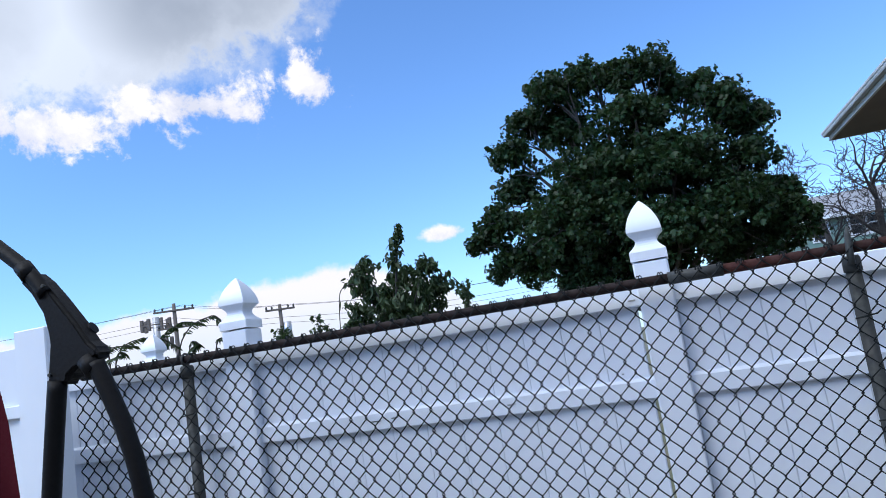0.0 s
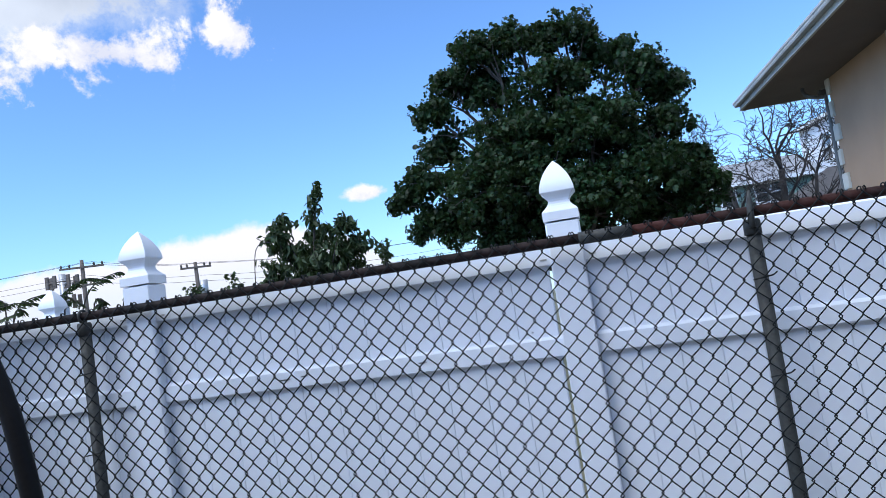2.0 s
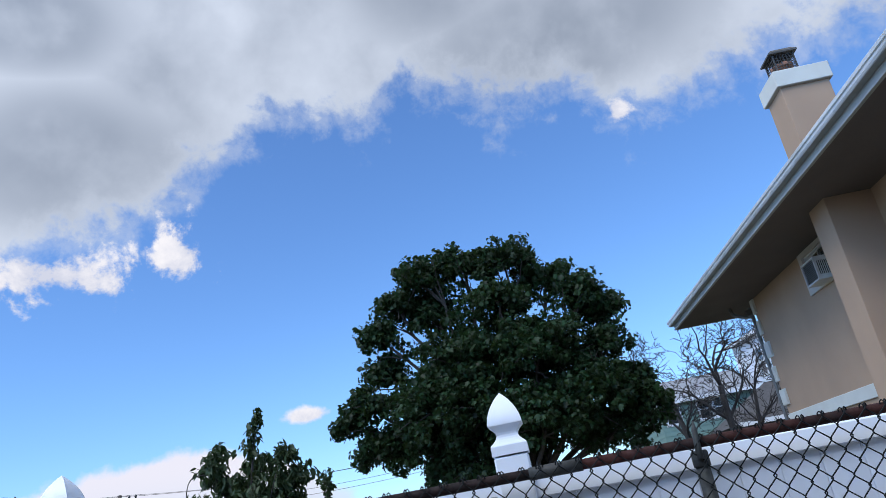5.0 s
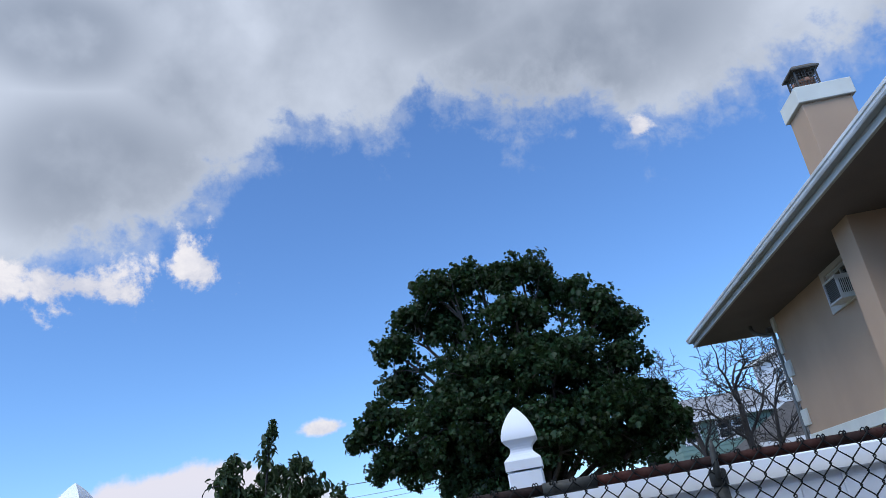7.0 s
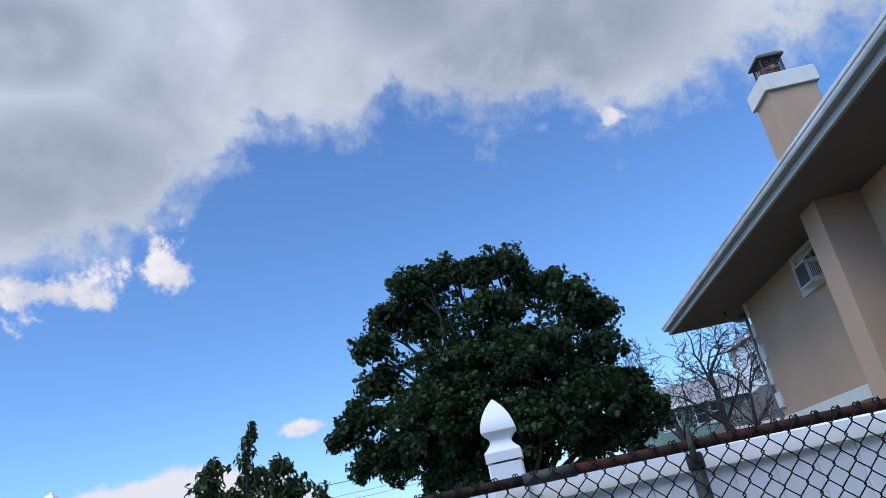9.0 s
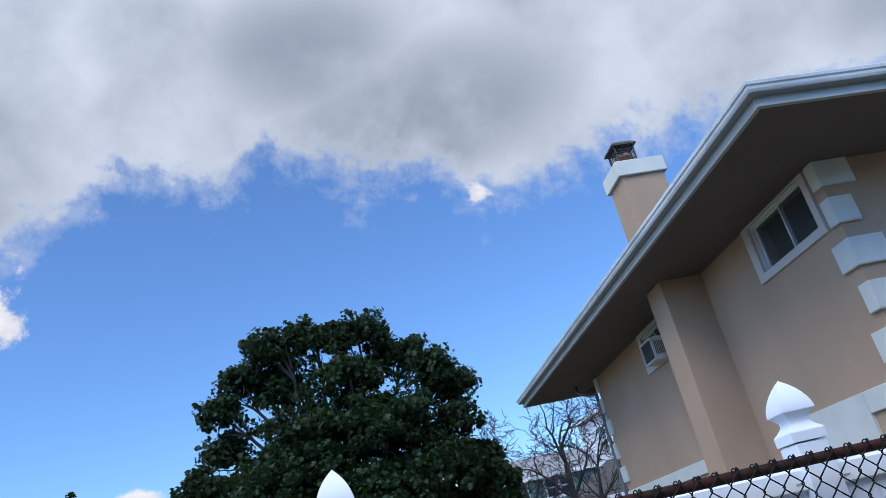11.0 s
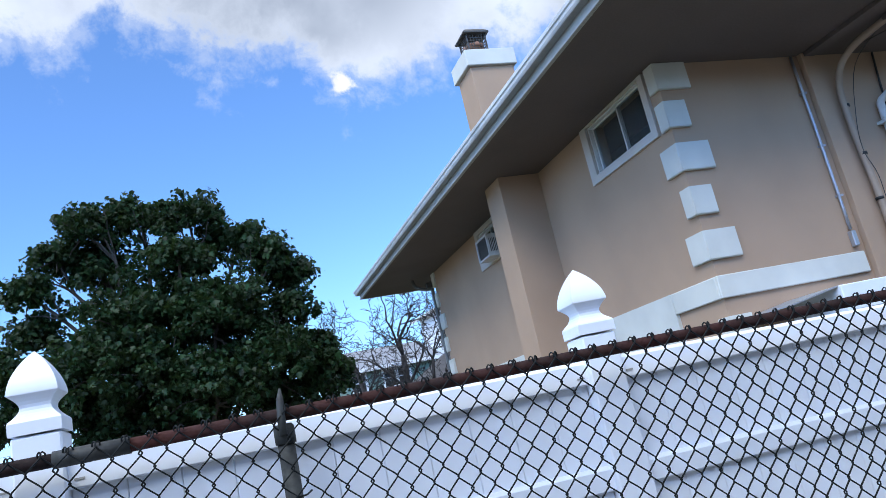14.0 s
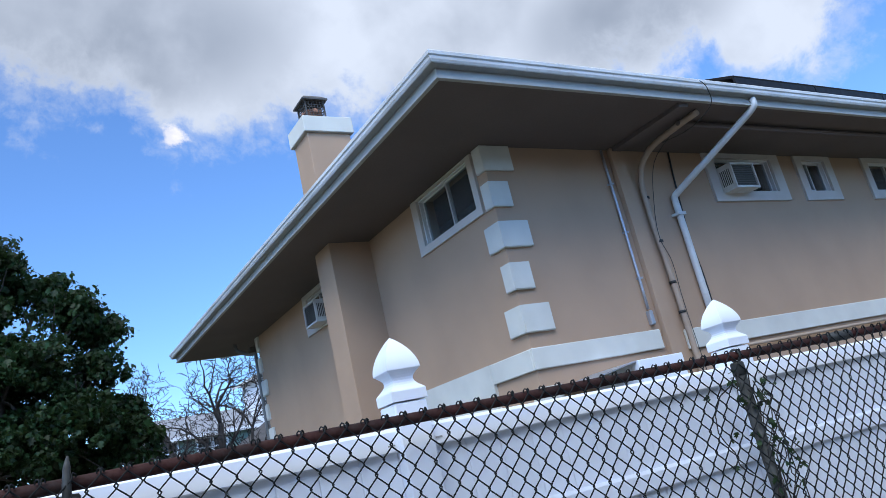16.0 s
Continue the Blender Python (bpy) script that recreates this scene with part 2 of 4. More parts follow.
LEAF = material("dark maple leaf", (0.014, 0.034, 0.011), 0.5, vary=0.12, scale=0.5, fine=6, second=(0.010, 0.024, 0.009), island=0.5, spec=0.2)
LEAF2 = material("bright shoot leaf", (0.034, 0.058, 0.022), 0.55, vary=0.12, scale=2, fine=9, island=0.35, spec=0.35)
POLE = material("creosoted pole", (0.13, 0.105, 0.09), 0.95, vary=0.2, scale=2, fine=20)
SIDING_G = material("green siding", (0.16, 0.25, 0.21), 0.7, vary=0.06, scale=1, fine=10)
SIDING_W = material("white siding", (0.74, 0.75, 0.78), 0.6, vary=0.04, scale=1, fine=10)
ROOF_GREY = material("grey shingle roof", (0.24, 0.25, 0.27), 0.95, vary=0.15, scale=1.5, fine=14, bump=0.5)
GRASS = material("patchy ground", (0.10, 0.105, 0.06), 0.95, vary=0.2, scale=0.7, fine=9, bump=0.6, second=(0.17, 0.15, 0.11), stain=0.8)
PATIO = material("concrete slab", (0.22, 0.215, 0.205), 0.9, vary=0.1, scale=1.3, fine=50, bump=0.4)

for leaf in (LEAF, LEAF2):       # leaves let some light through
    nt = leaf.node_tree
    p = nt.nodes["Principled BSDF"]
    tr = nt.nodes.new("ShaderNodeBsdfTranslucent")
    tr.inputs["Color"].default_value = (0.05, 0.085, 0.02, 1)
    mx = nt.nodes.new("ShaderNodeMixShader")
    mx.inputs[0].default_value = 0.2
    nt.links.new(p.outputs[0], mx.inputs[1])
    nt.links.new(tr.outputs[0], mx.inputs[2])
    nt.links.new(mx.outputs[0], nt.nodes["Material Output"].inputs["Surface"])

GLASS = bpy.data.materials.new("window glass")
GLASS.use_nodes = True
_nt = GLASS.node_tree
_g = _nt.nodes["Principled BSDF"]
_g.inputs["Base Color"].default_value = (0.72, 0.78, 0.80, 1)
_g.inputs["Roughness"].default_value = 0.04
_g.inputs["Transmission Weight"].default_value = 0.97
_g.inputs["IOR"].default_value = 1.5


# ---- mesh helpers ----
def box(bm, x0, x1, y0, y1, z0, z1, bev=0.0):
    r = bmesh.ops.create_cube(bm, size=1.0, matrix=Matrix.Translation(((x0 + x1) / 2, (y0 + y1) / 2, (z0 + z1) / 2)) @ Matrix.Diagonal((x1 - x0, y1 - y0, z1 - z0, 1)))
    if bev:
        es = list({e for v in r["verts"] for e in v.link_edges})
        bmesh.ops.bevel(bm, geom=es, offset=bev, segments=1, affect="EDGES")
    return bm


def boxed(*dims, bev=0.0):
    return box(bmesh.new(), *dims, bev=bev)


def tube(bm, pts, radii, sides=8, caps=True):
    """A round bar along points; radii: one for all, or one each."""
    pts = [Vector(p) for p in pts]
    if isinstance(radii, (int, float)):
        radii = [radii] * len(pts)
    rings, ref = [], None
    for i, p in enumerate(pts):
        d = (pts[min(i + 1, len(pts) - 1)] - pts[max(i - 1, 0)]).normalized()
        if ref is None:
            ref = d.orthogonal().normalized()
        ref = (ref - d * ref.dot(d)).normalized()
        o = d.cross(ref)
        rings.append([bm.verts.new(p + radii[i] * (math.cos(a) * ref + math.sin(a) * o)) for a in (2 * math.pi * k / sides for k in range(sides))])
    for a, b in zip(rings, rings[1:]):
        for k in range(sides):
            f = bm.faces.new((a[k], a[(k + 1) % sides], b[(k + 1) % sides], b[k]))
            f.smooth = sides > 5
    if caps:
        bm.faces.new(rings[0][::-1])
        bm.faces.new(rings[-1])
    return bm


def bend(pts, n=6):
    """Points of a smooth line through pts."""
    pts = [Vector(p) for p in pts]
    out = []
    for i in range(len(pts) - 1):
        p0, p1, p2, p3 = pts[max(i - 1, 0)], pts[i], pts[i + 1], pts[min(i + 2, len(pts) - 1)]
        for k in range(n):
            t = k / n
            out.append(0.5 * (2 * p1 + (p2 - p0) * t + (2 * p0 - 5 * p1 + 4 * p2 - p3) * t * t + (3 * p1 - p0 - 3 * p2 + p3) * t ** 3))
    return out + [pts[-1]]


def extrude_profile(bm, prof, path, normals):
    """Sweeps an open or closed outline prof [(out, z)] along path [(x, y)] whose corner offsets are normals."""
    rings = [[bm.verts.new((p[0] + n[0] * o, p[1] + n[1] * o, z)) for o, z in prof] for p, n in zip(path, normals)]
    k = len(prof)
    for a, b in zip(rings, rings[1:]):
        for i in range(k):
            bm.faces.new((a[i], a[(i + 1) % k], b[(i + 1) % k], b[i]))
    bm.faces.new(rings[0])
    bm.faces.new(rings[-1][::-1])
    return bm


def mesh_of(name, bm, mat):
    bmesh.ops.recalc_face_normals(bm, faces=bm.faces)
    me = bpy.data.meshes.new(name)
    bm.to_mesh(me)
    bm.free()
    me.materials.append(mat)
    return me


def part(name, bm, mat, parent, label="", at=None):
    """One mesh object under a thing or a part. bm: a bmesh or a mesh to share."""
    me = bm if isinstance(bm, bpy.types.Mesh) else mesh_of(name, bm, mat)
    ob = new(name, me)
    ob.parent = parent
    if at is not None:
        ob.location = at
    return tagged(ob, label) if label else ob


def thing(name, label, category, m=Matrix(), group="", kind=""):
    ob = new(name)
    ob.matrix_world = m
    return tagged(ob, label, category, group, kind)


def whole(name, bm, mat, label, category, m=Matrix(), group="", kind=""):
    ob = new(name, bm if isinstance(bm, bpy.types.Mesh) else mesh_of(name, bm, mat))
    ob.matrix_world = m
    return tagged(ob, label, category, group, kind)


def wall_with_holes(bm, a0, a1, z0, z1, t0, t1, holes, axis):
    """A wall from a0 to a1 along axis, t0 to t1 thick, with rectangular holes (a, b, low, high) right through it."""
    As = sorted({a0, a1, *[h[0] for h in holes], *[h[1] for h in holes]})
    Zs = sorted({z0, z1, *[h[2] for h in holes], *[h[3] for h in holes]})
    cells = {}
    for i in range(len(As) - 1):
        for j in range(len(Zs) - 1):
            ca, cz = (As[i] + As[i + 1]) / 2, (Zs[j] + Zs[j + 1]) / 2
            cells[i, j] = not any(h[0] < ca < h[1] and h[2] < cz < h[3] for h in holes)
    vs = {}

    def v(i, j, k):
        if (i, j, k) not in vs:
            a, z, t = As[i], Zs[j], (t0, t1)[k]
            vs[i, j, k] = bm.verts.new((a, t, z) if axis == "u" else (t, a, z))
        return vs[i, j, k]
    for (i, j), solid in cells.items():
        if not solid:
            continue
        for k in (0, 1):
            bm.faces.new((v(i, j, k), v(i + 1, j, k), v(i + 1, j + 1, k), v(i, j + 1, k)))
        for di, dj, e in ((-1, 0, ((i, j), (i, j + 1))), (1, 0, ((i + 1, j), (i + 1, j + 1))), (0, -1, ((i, j), (i + 1, j))), (0, 1, ((i, j + 1), (i + 1, j + 1)))):
            if not cells.get((i + di, j + dj), False):
                (p, q), (r, s) = e
                bm.faces.new((v(p, q, 0), v(r, s, 0), v(r, s, 1), v(p, q, 1)))
    return bm


# ---- ground ----
bm = bmesh.new()
bmesh.ops.create_grid(bm, x_segments=24, y_segments=24, size=1500)
whole("ground", bm, GRASS, "patchy grass and soil reaching the horizon", "ground", kind="structure")
whole("pavement", boxed(-6, 7, -4, 2.2, -0.15, 0.012, bev=0.004), PATIO, "grey concrete patio slab of the yard", "patio", kind="structure")

# unseen wall behind the camera, added to keep low sky light off the house
whole("wall_south", boxed(-14, 17, -6.3, -6.0, 0, 6.0), DULL_TAN, "unseen plain wall added to block low sky light", "wall", kind="structure")

# ---- house ----
HOUSE_M = pose(4.704, 6.275, 0, 0, 0, math.degrees(0.033))
house = thing("house", "two-storey tan stucco house with a wide brown soffit", "house", HOUSE_M)
SOF, EAVE, LEN, DEP = 4.66, 1.304, 13.0, 8.2
LEFT_WIN = [(0.27, 1.43, 4.06, 4.635), (4.48, 5.40, 4.10, 4.58)]
RIGHT_WIN = [(3.70, 4.92, 4.10, 4.585), (5.67, 6.25, 4.10, 4.585), (7.46, 8.74, 4.10, 4.585), (10.2, 11.4, 4.10, 4.585)]
LOW_WIN = [(0.98, 1.95, 1.40, 1.92)]
part("wall", wall_with_holes(bmesh.new(), 0, LEN, 0, SOF + 0.1, 0, 0.22, RIGHT_WIN, "u"), STUCCO, house, "tan stucco wall with a row of small windows")
part("wall", wall_with_holes(bmesh.new(), 0.22, DEP, 0, SOF + 0.1, 0, 0.22, LEFT_WIN + LOW_WIN, "v"), STUCCO, house, "tan stucco gable-side wall")
part("wall", boxed(0.22, LEN, DEP - 0.22, DEP, 0, SOF + 0.1), STUCCO, house)
part("wall", boxed(LEN - 0.22, LEN, 0.22, DEP - 0.22, 0, SOF + 0.1), STUCCO, house)
# solid box behind the windows; its colour stands in for the rooms' shade
part("interior", boxed(0.9, LEN - 0.3, 0.9, DEP - 0.3, 0.02, SOF), DARK_IN, house, "near-black box whose colour stands for unlit rooms")
# soffit, roof
E0, V1, U1 = -EAVE, 9.82, LEN + 1.3
for dims in ((E0 + 0.10, U1, E0 + 0.10, 0.0), (E0 + 0.10, 0.0, 0.0, V1 - 0.10), (0.0, U1, DEP, V1 - 0.10)):
    part("soffit", boxed(*dims, SOF, SOF + 0.03), SOFFIT, house, "flat dark brown soffit under the eaves")
bm = bmesh.new()
rz, rh = 4.80, 3.0
vmid = (E0 + V1) / 2
ridge = [(E0 + (vmid - E0), vmid), (U1 - (vmid - E0), vmid)]
a = [bm.verts.new(p) for p in ((E0 + 0.09, E0 + 0.09, rz), (U1 - 0.09, E0 + 0.09, rz), (U1 - 0.09, V1 - 0.09, rz), (E0 + 0.09, V1 - 0.09, rz))]
r = [bm.verts.new((x, y, rz + rh)) for x, y in ridge]
for f in ((a[0], a[1], r[1], r[0]), (a[1], a[2], r[1]), (a[2], a[3], r[0], r[1]), (a[3], a[0], r[0]), (a[3], a[2], a[1], a[0])):
    bm.faces.new(f)
part("roof", bm, SHINGLE, house, "low hipped roof of dark asphalt shingles")
# fascia and gutter round the eaves
EPATH_IN = [(U1, V1), (E0, V1), (E0, E0), (U1, E0)]
ENORM_IN = [(0, 1), (-1, 1), (-1, -1), (0, -1)]
GUT = [(-0.098, 4.855), (-0.092, 4.855), (-0.092, 4.772), (-0.03, 4.776), (-0.016, 4.83), (-0.016, 4.855), (0.0, 4.867), (0.007, 4.858), (0.005, 4.828), (-0.007, 4.816), (-0.009, 4.79), (-0.02, 4.768), (-0.098, 4.762)]
part("gutter", extrude_profile(bmesh.new(), GUT, EPATH_IN, ENORM_IN), GUTTER, house, "white aluminium gutter with a rolled lip")
# grey strip: the shade on the white gutter's underside, put in as colour
part("gutter_base", extrude_profile(bmesh.new(), [(-0.094, 4.7585), (-0.024, 4.7640), (-0.024, 4.7605), (-0.094, 4.7550)], EPATH_IN, ENORM_IN), AC_GRILLE, house, "grey strip that puts shade under the gutter into colour")
FAS = [(-0.125, 4.80), (-0.101, 4.80), (-0.101, 4.69), (-0.090, 4.685), (-0.090, 4.66), (-0.135, 4.66), (-0.135, 4.685), (-0.125, 4.69)]
part("fascia", extrude_profile(bmesh.new(), FAS, EPATH_IN, ENORM_IN), FASCIA, house, "grey fascia board below the gutter")
# quoins on both corners of the long side
QZ = [(4.375, 4.655, 0.35, 0.12), (3.965, 4.245, 0.22, 0.115), (3.515, 3.80, 0.345, 0.235), (3.065, 3.35, 0.22, 0.12), (2.62, 2.905, 0.335, 0.24), (1.80, 2.08, 0.22, 0.12), (1.36, 1.64, 0.335, 0.24)]


def quoin_mesh(z0, z1, ru, lv):
    bm = bmesh.new()
    e = 0.045
    pts = [(-e, -e), (ru, -e), (ru, 0.004), (-0.004, 0.004), (-0.004, lv), (-e, lv)]
    lo = [bm.verts.new((x, y, z0)) for x, y in pts]
    hi = [bm.verts.new((x, y, z1)) for x, y in pts]
    bm.faces.new(lo[::-1])
    bm.faces.new(hi)
    for i in range(6):
        bm.faces.new((lo[i], lo[(i + 1) % 6], hi[(i + 1) % 6], hi[i]))
    es = [x for x in bm.edges if all(v.co.x < -0.04 or v.co.y < -0.04 for v in x.verts)]
    bmesh.ops.bevel(bm, geom=es, offset=0.008, segments=2, affect="EDGES")
    return bm


for q in QZ:
    part("quoin", quoin_mesh(*q), CREAM, house, "cream corner block")
for z0, z1, ru, lv in QZ[:5]:
    ob = part("quoin", quoin_mesh(z0, z1, 0.2, lv), CREAM, house)
    ob.matrix_local = Matrix.Translation((0, DEP, 0)) @ Matrix.Diagonal((1, -1, 1, 1))
# cream belt course
part("belt_course", boxed(-0.035, 1.78, -0.035, 0.0, 2.25, 2.465, bev=0.008), CREAM, house, "cream belt course")
part("belt_course", boxed(2.17, LEN, -0.035, 0.0, 2.19, 2.42, bev=0.008), CREAM, house)
part("belt_course", boxed(-0.037, 0.0, 0.002, 0.72, 2.25, 2.463, bev=0.008), CREAM, house)
bm = bmesh.new()
wall_with_holes(bm, 0.72, 2.30, 1.25, 2.463, -0.037, 0.0, LOW_WIN, "v")
part("belt_course", bm, CREAM, house, "cream panel round a low window")
part("belt_course", boxed(-0.035, 0.0, 3.38, DEP - 0.05, 2.27, 2.46, bev=0.008), CREAM, house)

# chimney through the eave
CH = (-0.60, 0.05, 2.86, 3.37)
part("chimney", boxed(*CH, 0, 6.30, bev=0.006), STUCCO, house, "tan stucco chimney rising through the eave")
cap = part("chimney_cap", boxed(CH[0] - 0.05, CH[1] + 0.05, CH[2] - 0.05, CH[3] + 0.05, 6.30, 6.54, bev=0.008), CREAM, house, "cream concrete chimney cap")
cu, cv = -0.36, 3.10
part("flue", tube(bmesh.new(), [(cu, cv, 6.53), (cu, cv, 6.68), (cu, cv, 6.685), (cu, cv, 6.735)], [0.135, 0.135, 0.155, 0.155], 8), CLAY, cap, "terracotta flue pipe")
bm = bmesh.new()
G0, G1, GW = 6.60, 6.885, 0.142
for sx in (-1, 1):
    for sy in (-1, 1):
        box(bm, cu + sx * GW - 0.008, cu + sx * GW + 0.008, cv + sy * GW - 0.008, cv + sy * GW + 0.008, 6.535, G1)
for k in range(7):
    z = G0 + k * 0.04
    for q in (-1, 1):
        box(bm, cu - GW, cu + GW, cv + q * GW - 0.003, cv + q * GW + 0.003, z, z + 0.006)
        box(bm, cu + q * GW - 0.003, cu + q * GW + 0.003, cv - GW, cv + GW, z, z + 0.006)
for k in range(7):
    o = -0.13 + k * 0.0433
    for q in (-1, 1):
        box(bm, cu + o - 0.003, cu + o + 0.003, cv + q * GW - 0.003, cv + q * GW + 0.003, G0, G1)
        box(bm, cu + q * GW - 0.003, cu + q * GW + 0.003, cv + o - 0.003, cv + o + 0.003, G0, G1)
part("spark_guard", bm, HOOD, cap, "rusty wire spark guard")
bm = bmesh.new()
rings = [[bm.verts.new((cu + sx * w, cv + sy * w, z)) for sx, sy in ((-1, -1), (1, -1), (1, 1), (-1, 1))] for w, z in ((0.175, 6.862), (0.193, 6.862), (0.193, 6.885), (0.13, 6.945), (0.03, 6.965))]
bm.faces.new(rings[0][::-1])
bm.faces.new(rings[-1])
for p, q in zip(rings, rings[1:]):
    for i in range(4):
        bm.faces.new((p[i], p[(i + 1) % 4], q[(i + 1) % 4], q[i]))
part("flue_hood", bm, HOOD, cap, "weathered metal flue hood")


def window(axis, a0, a1, z0, z1, outer, split=0.5, glass_back=0.1, curtain=None):
    """A sliding window set in a wall of the house. axis: along which its width runs."""
    def bx(bm, p, q, t0, t1, lo, hi, bev=0.0):
        return box(bm, p, q, t0, t1, lo, hi, bev=bev) if axis == "u" else box(bm, t0, t1, p, q, lo, hi, bev=bev)
    w = part("window", wall_with_holes(bmesh.new(), outer[0], outer[1], outer[2], outer[3], -0.035, 0.0, [(a0, a1, z0, z1)], axis), TRIM, house, "sliding window with a raised stucco surround")
    f, b = 0.018, 0.016
    part("window_frame", wall_with_holes(bmesh.new(), a0, a1, z0, z1, 0.004, 0.10, [(a0 + f, a1 - f, z0 + f, z1 - f)], axis), FRAME_WHITE, w, "white aluminium frame")
    m = a0 + (a1 - a0) * split
    part("sash", wall_with_holes(bmesh.new(), a0 + f, m + 0.014, z0 + f, z1 - f, 0.030, 0.052, [(a0 + f + b, m - 0.004, z0 + f + b, z1 - f - b)], axis), FRAME_WHITE, w)
    part("sash", wall_with_holes(bmesh.new(), m - 0.008, a1 - f, z0 + f, z1 - f, 0.056, 0.078, [(m + 0.010, a1 - f - b, z0 + f + b, z1 - f - b)], axis), FRAME_WHITE, w)
    for p, q, t in ((a0 + f + 0.012, m, 0.038), (m + 0.006, a1 - f - 0.012, 0.064)):
        bm = bmesh.new()
        bx(bm, p, q, t, t + 0.005, z0 + f + 0.012, z1 - f - 0.012)
        g = part("pane", bm, GLASS, w)
        g.visible_shadow = False
    if curtain:
        bm = bmesh.new()
        n = 14
        lo_hi = []
        for k in range(n + 1):
            p = curtain[0] + (curtain[1] - curtain[0]) * k / n
            t = 0.24 + 0.015 * (k % 2)
            lo_hi.append([bm.verts.new((p, t, z) if axis == "u" else (t, p, z)) for z in (z0, z1)])
        for c, d in zip(lo_hi, lo_hi[1:]):
            bm.faces.new((c[0], d[0], d[1], c[1]))
        part("curtain", bm, BLIND, w, "pale pleated curtain")
    return w


window("v", 0.27, 1.43, 4.06, 4.635, (0.175, 1.565, 3.97, 4.656), 0.47, curtain=(0.30, 0.62))
window("v", 4.48, 5.40, 4.10, 4.58, (4.36, 5.53, 3.99, 4.655), 0.5)
window("v", 0.98, 1.95, 1.40, 1.92, (0.90, 2.03, 1.32, 1.98), 0.5)
window("u", 3.70, 4.92, 4.10, 4.585, (3.52, 5.12, 3.97, 4.655), 0.42)
window("u", 5.67, 6.25, 4.10, 4.585, (5.51, 6.42, 3.96, 4.655), 0.35, curtain=(5.75, 5.9))
window("u", 7.46, 8.74, 4.10, 4.585, (7.30, 8.90, 3.96, 4.655), 0.45)
window("u", 10.2, 11.4, 4.10, 4.585, (10.04, 11.56, 3.96, 4.655), 0.5)


def air_conditioner(m):
    """A window unit, 0.48 wide, that stands out 0.24 from its wall; its front looks along -y."""
    ac = thing("air_conditioner", "white window air conditioner with grey louvres", "air conditioner", m, "window air conditioners")
    bm = bmesh.new()
    wall_with_holes(bm, 0, 0.48, 0, 0.35, -0.24, 0.09, [(0.025, 0.455, 0.025, 0.325)], "u")
    part("shell", bm, AC_SHELL, ac)
    part("coil", boxed(0.02, 0.46, -0.215, -0.2, 0.02, 0.33), HOOD, ac, "dark condenser coil")
    for k in range(11):
        part("louvre", boxed(0.025, 0.455, -0.228, -0.217, 0.04 + k * 0.026, 0.046 + k * 0.026), LOUVRE, ac)
    for sx in (-0.004, 0.48):
        for k in range(6):
            part("side_slot", boxed(sx, sx + 0.004, -0.2 + k * 0.027, -0.188 + k * 0.027, 0.07, 0.28), HOOD, ac)
    return ac


air_conditioner(HOUSE_M @ pose(3.71, 0, 4.075))
air_conditioner(HOUSE_M @ pose(0, 5.04, 4.02, 0, 0, -90))

# boxed chase and pipes on the long wall
part("pipe_chase", boxed(1.83, 2.03, -0.07, 0.0, 0, SOF, bev=0.006), STUCCO, house, "boxed vertical pipe chase")
part("soffit_batten", boxed(1.86, 2.0, E0 + 0.16, -0.07, SOF - 0.045, SOF, bev=0.004), SOFFIT, house)
part("conduit", tube(bmesh.new(), bend([(1.72, -0.03, 4.64), (1.715, -0.03, 3.6), (1.705, -0.03, 2.7)], 3), 0.016, 8), PIPE_GREY, house, "grey electrical conduit")
part("conduit_fitting", boxed(1.675, 1.735, -0.06, 0.0, 2.52, 2.68, bev=0.008), PIPE_GREY, house)
for z in (4.2, 3.6, 3.05):
    part("pipe_clip", boxed(1.69, 1.75, -0.052, 0.0, z, z + 0.02), PIPE_GREY, house)
part("service_pipe", tube(bmesh.new(), bend([(2.25, -1.05, 4.62), (2.24, -0.72, 4.60), (2.22, -0.3, 4.53), (2.19, -0.09, 4.30), (2.17, -0.06, 3.8), (2.2, -0.06, 2.9), (2.2, -0.06, 1.2)], 6), 0.036, 10), PIPE_TAN, house, "thick tan service pipe bent under the soffit")
part("soffit_pipe", tube(bmesh.new(), [(2.2, -0.80, 4.615), (U1 - 0.3, -0.80, 4.615)], 0.03, 8), SOFFIT, house, "brown pipe along the soffit")
for k, z in enumerate((4.0, 3.45, 2.95, 2.6)):
    part("pipe_clip", tube(bmesh.new(), [(2.19, -0.06, z), (2.19, -0.06, z + 0.03)], 0.042, 10), CABLE, house)
part("cable", tube(bmesh.new(), bend([(2.25, -0.7, 4.58), (2.3, -0.25, 4.4), (2.24, -0.1, 3.9), (2.15, -0.11, 3.5), (2.24, -0.1, 3.2), (2.22, -0.1, 2.7), (2.24, -0.1, 1.9)], 5), 0.004, 5), CABLE, house)
part("cable", tube(bmesh.new(), bend([(2.9, -0.015, 4.65), (2.84, -0.015, 4.2), (2.78, -0.015, 3.5), (2.80, -0.02, 3.0), (2.78, -0.02, 2.1)], 5), 0.012, 6), CABLE, house)
part("cable", tube(bmesh.new(), bend([(2.1, -1.31, 4.85), (2.15, -1.33, 4.75), (2.3, -1.2, 4.62), (2.25, -0.9, 4.5), (2.22, -0.5, 4.52)], 5), 0.005, 5), CABLE, house)
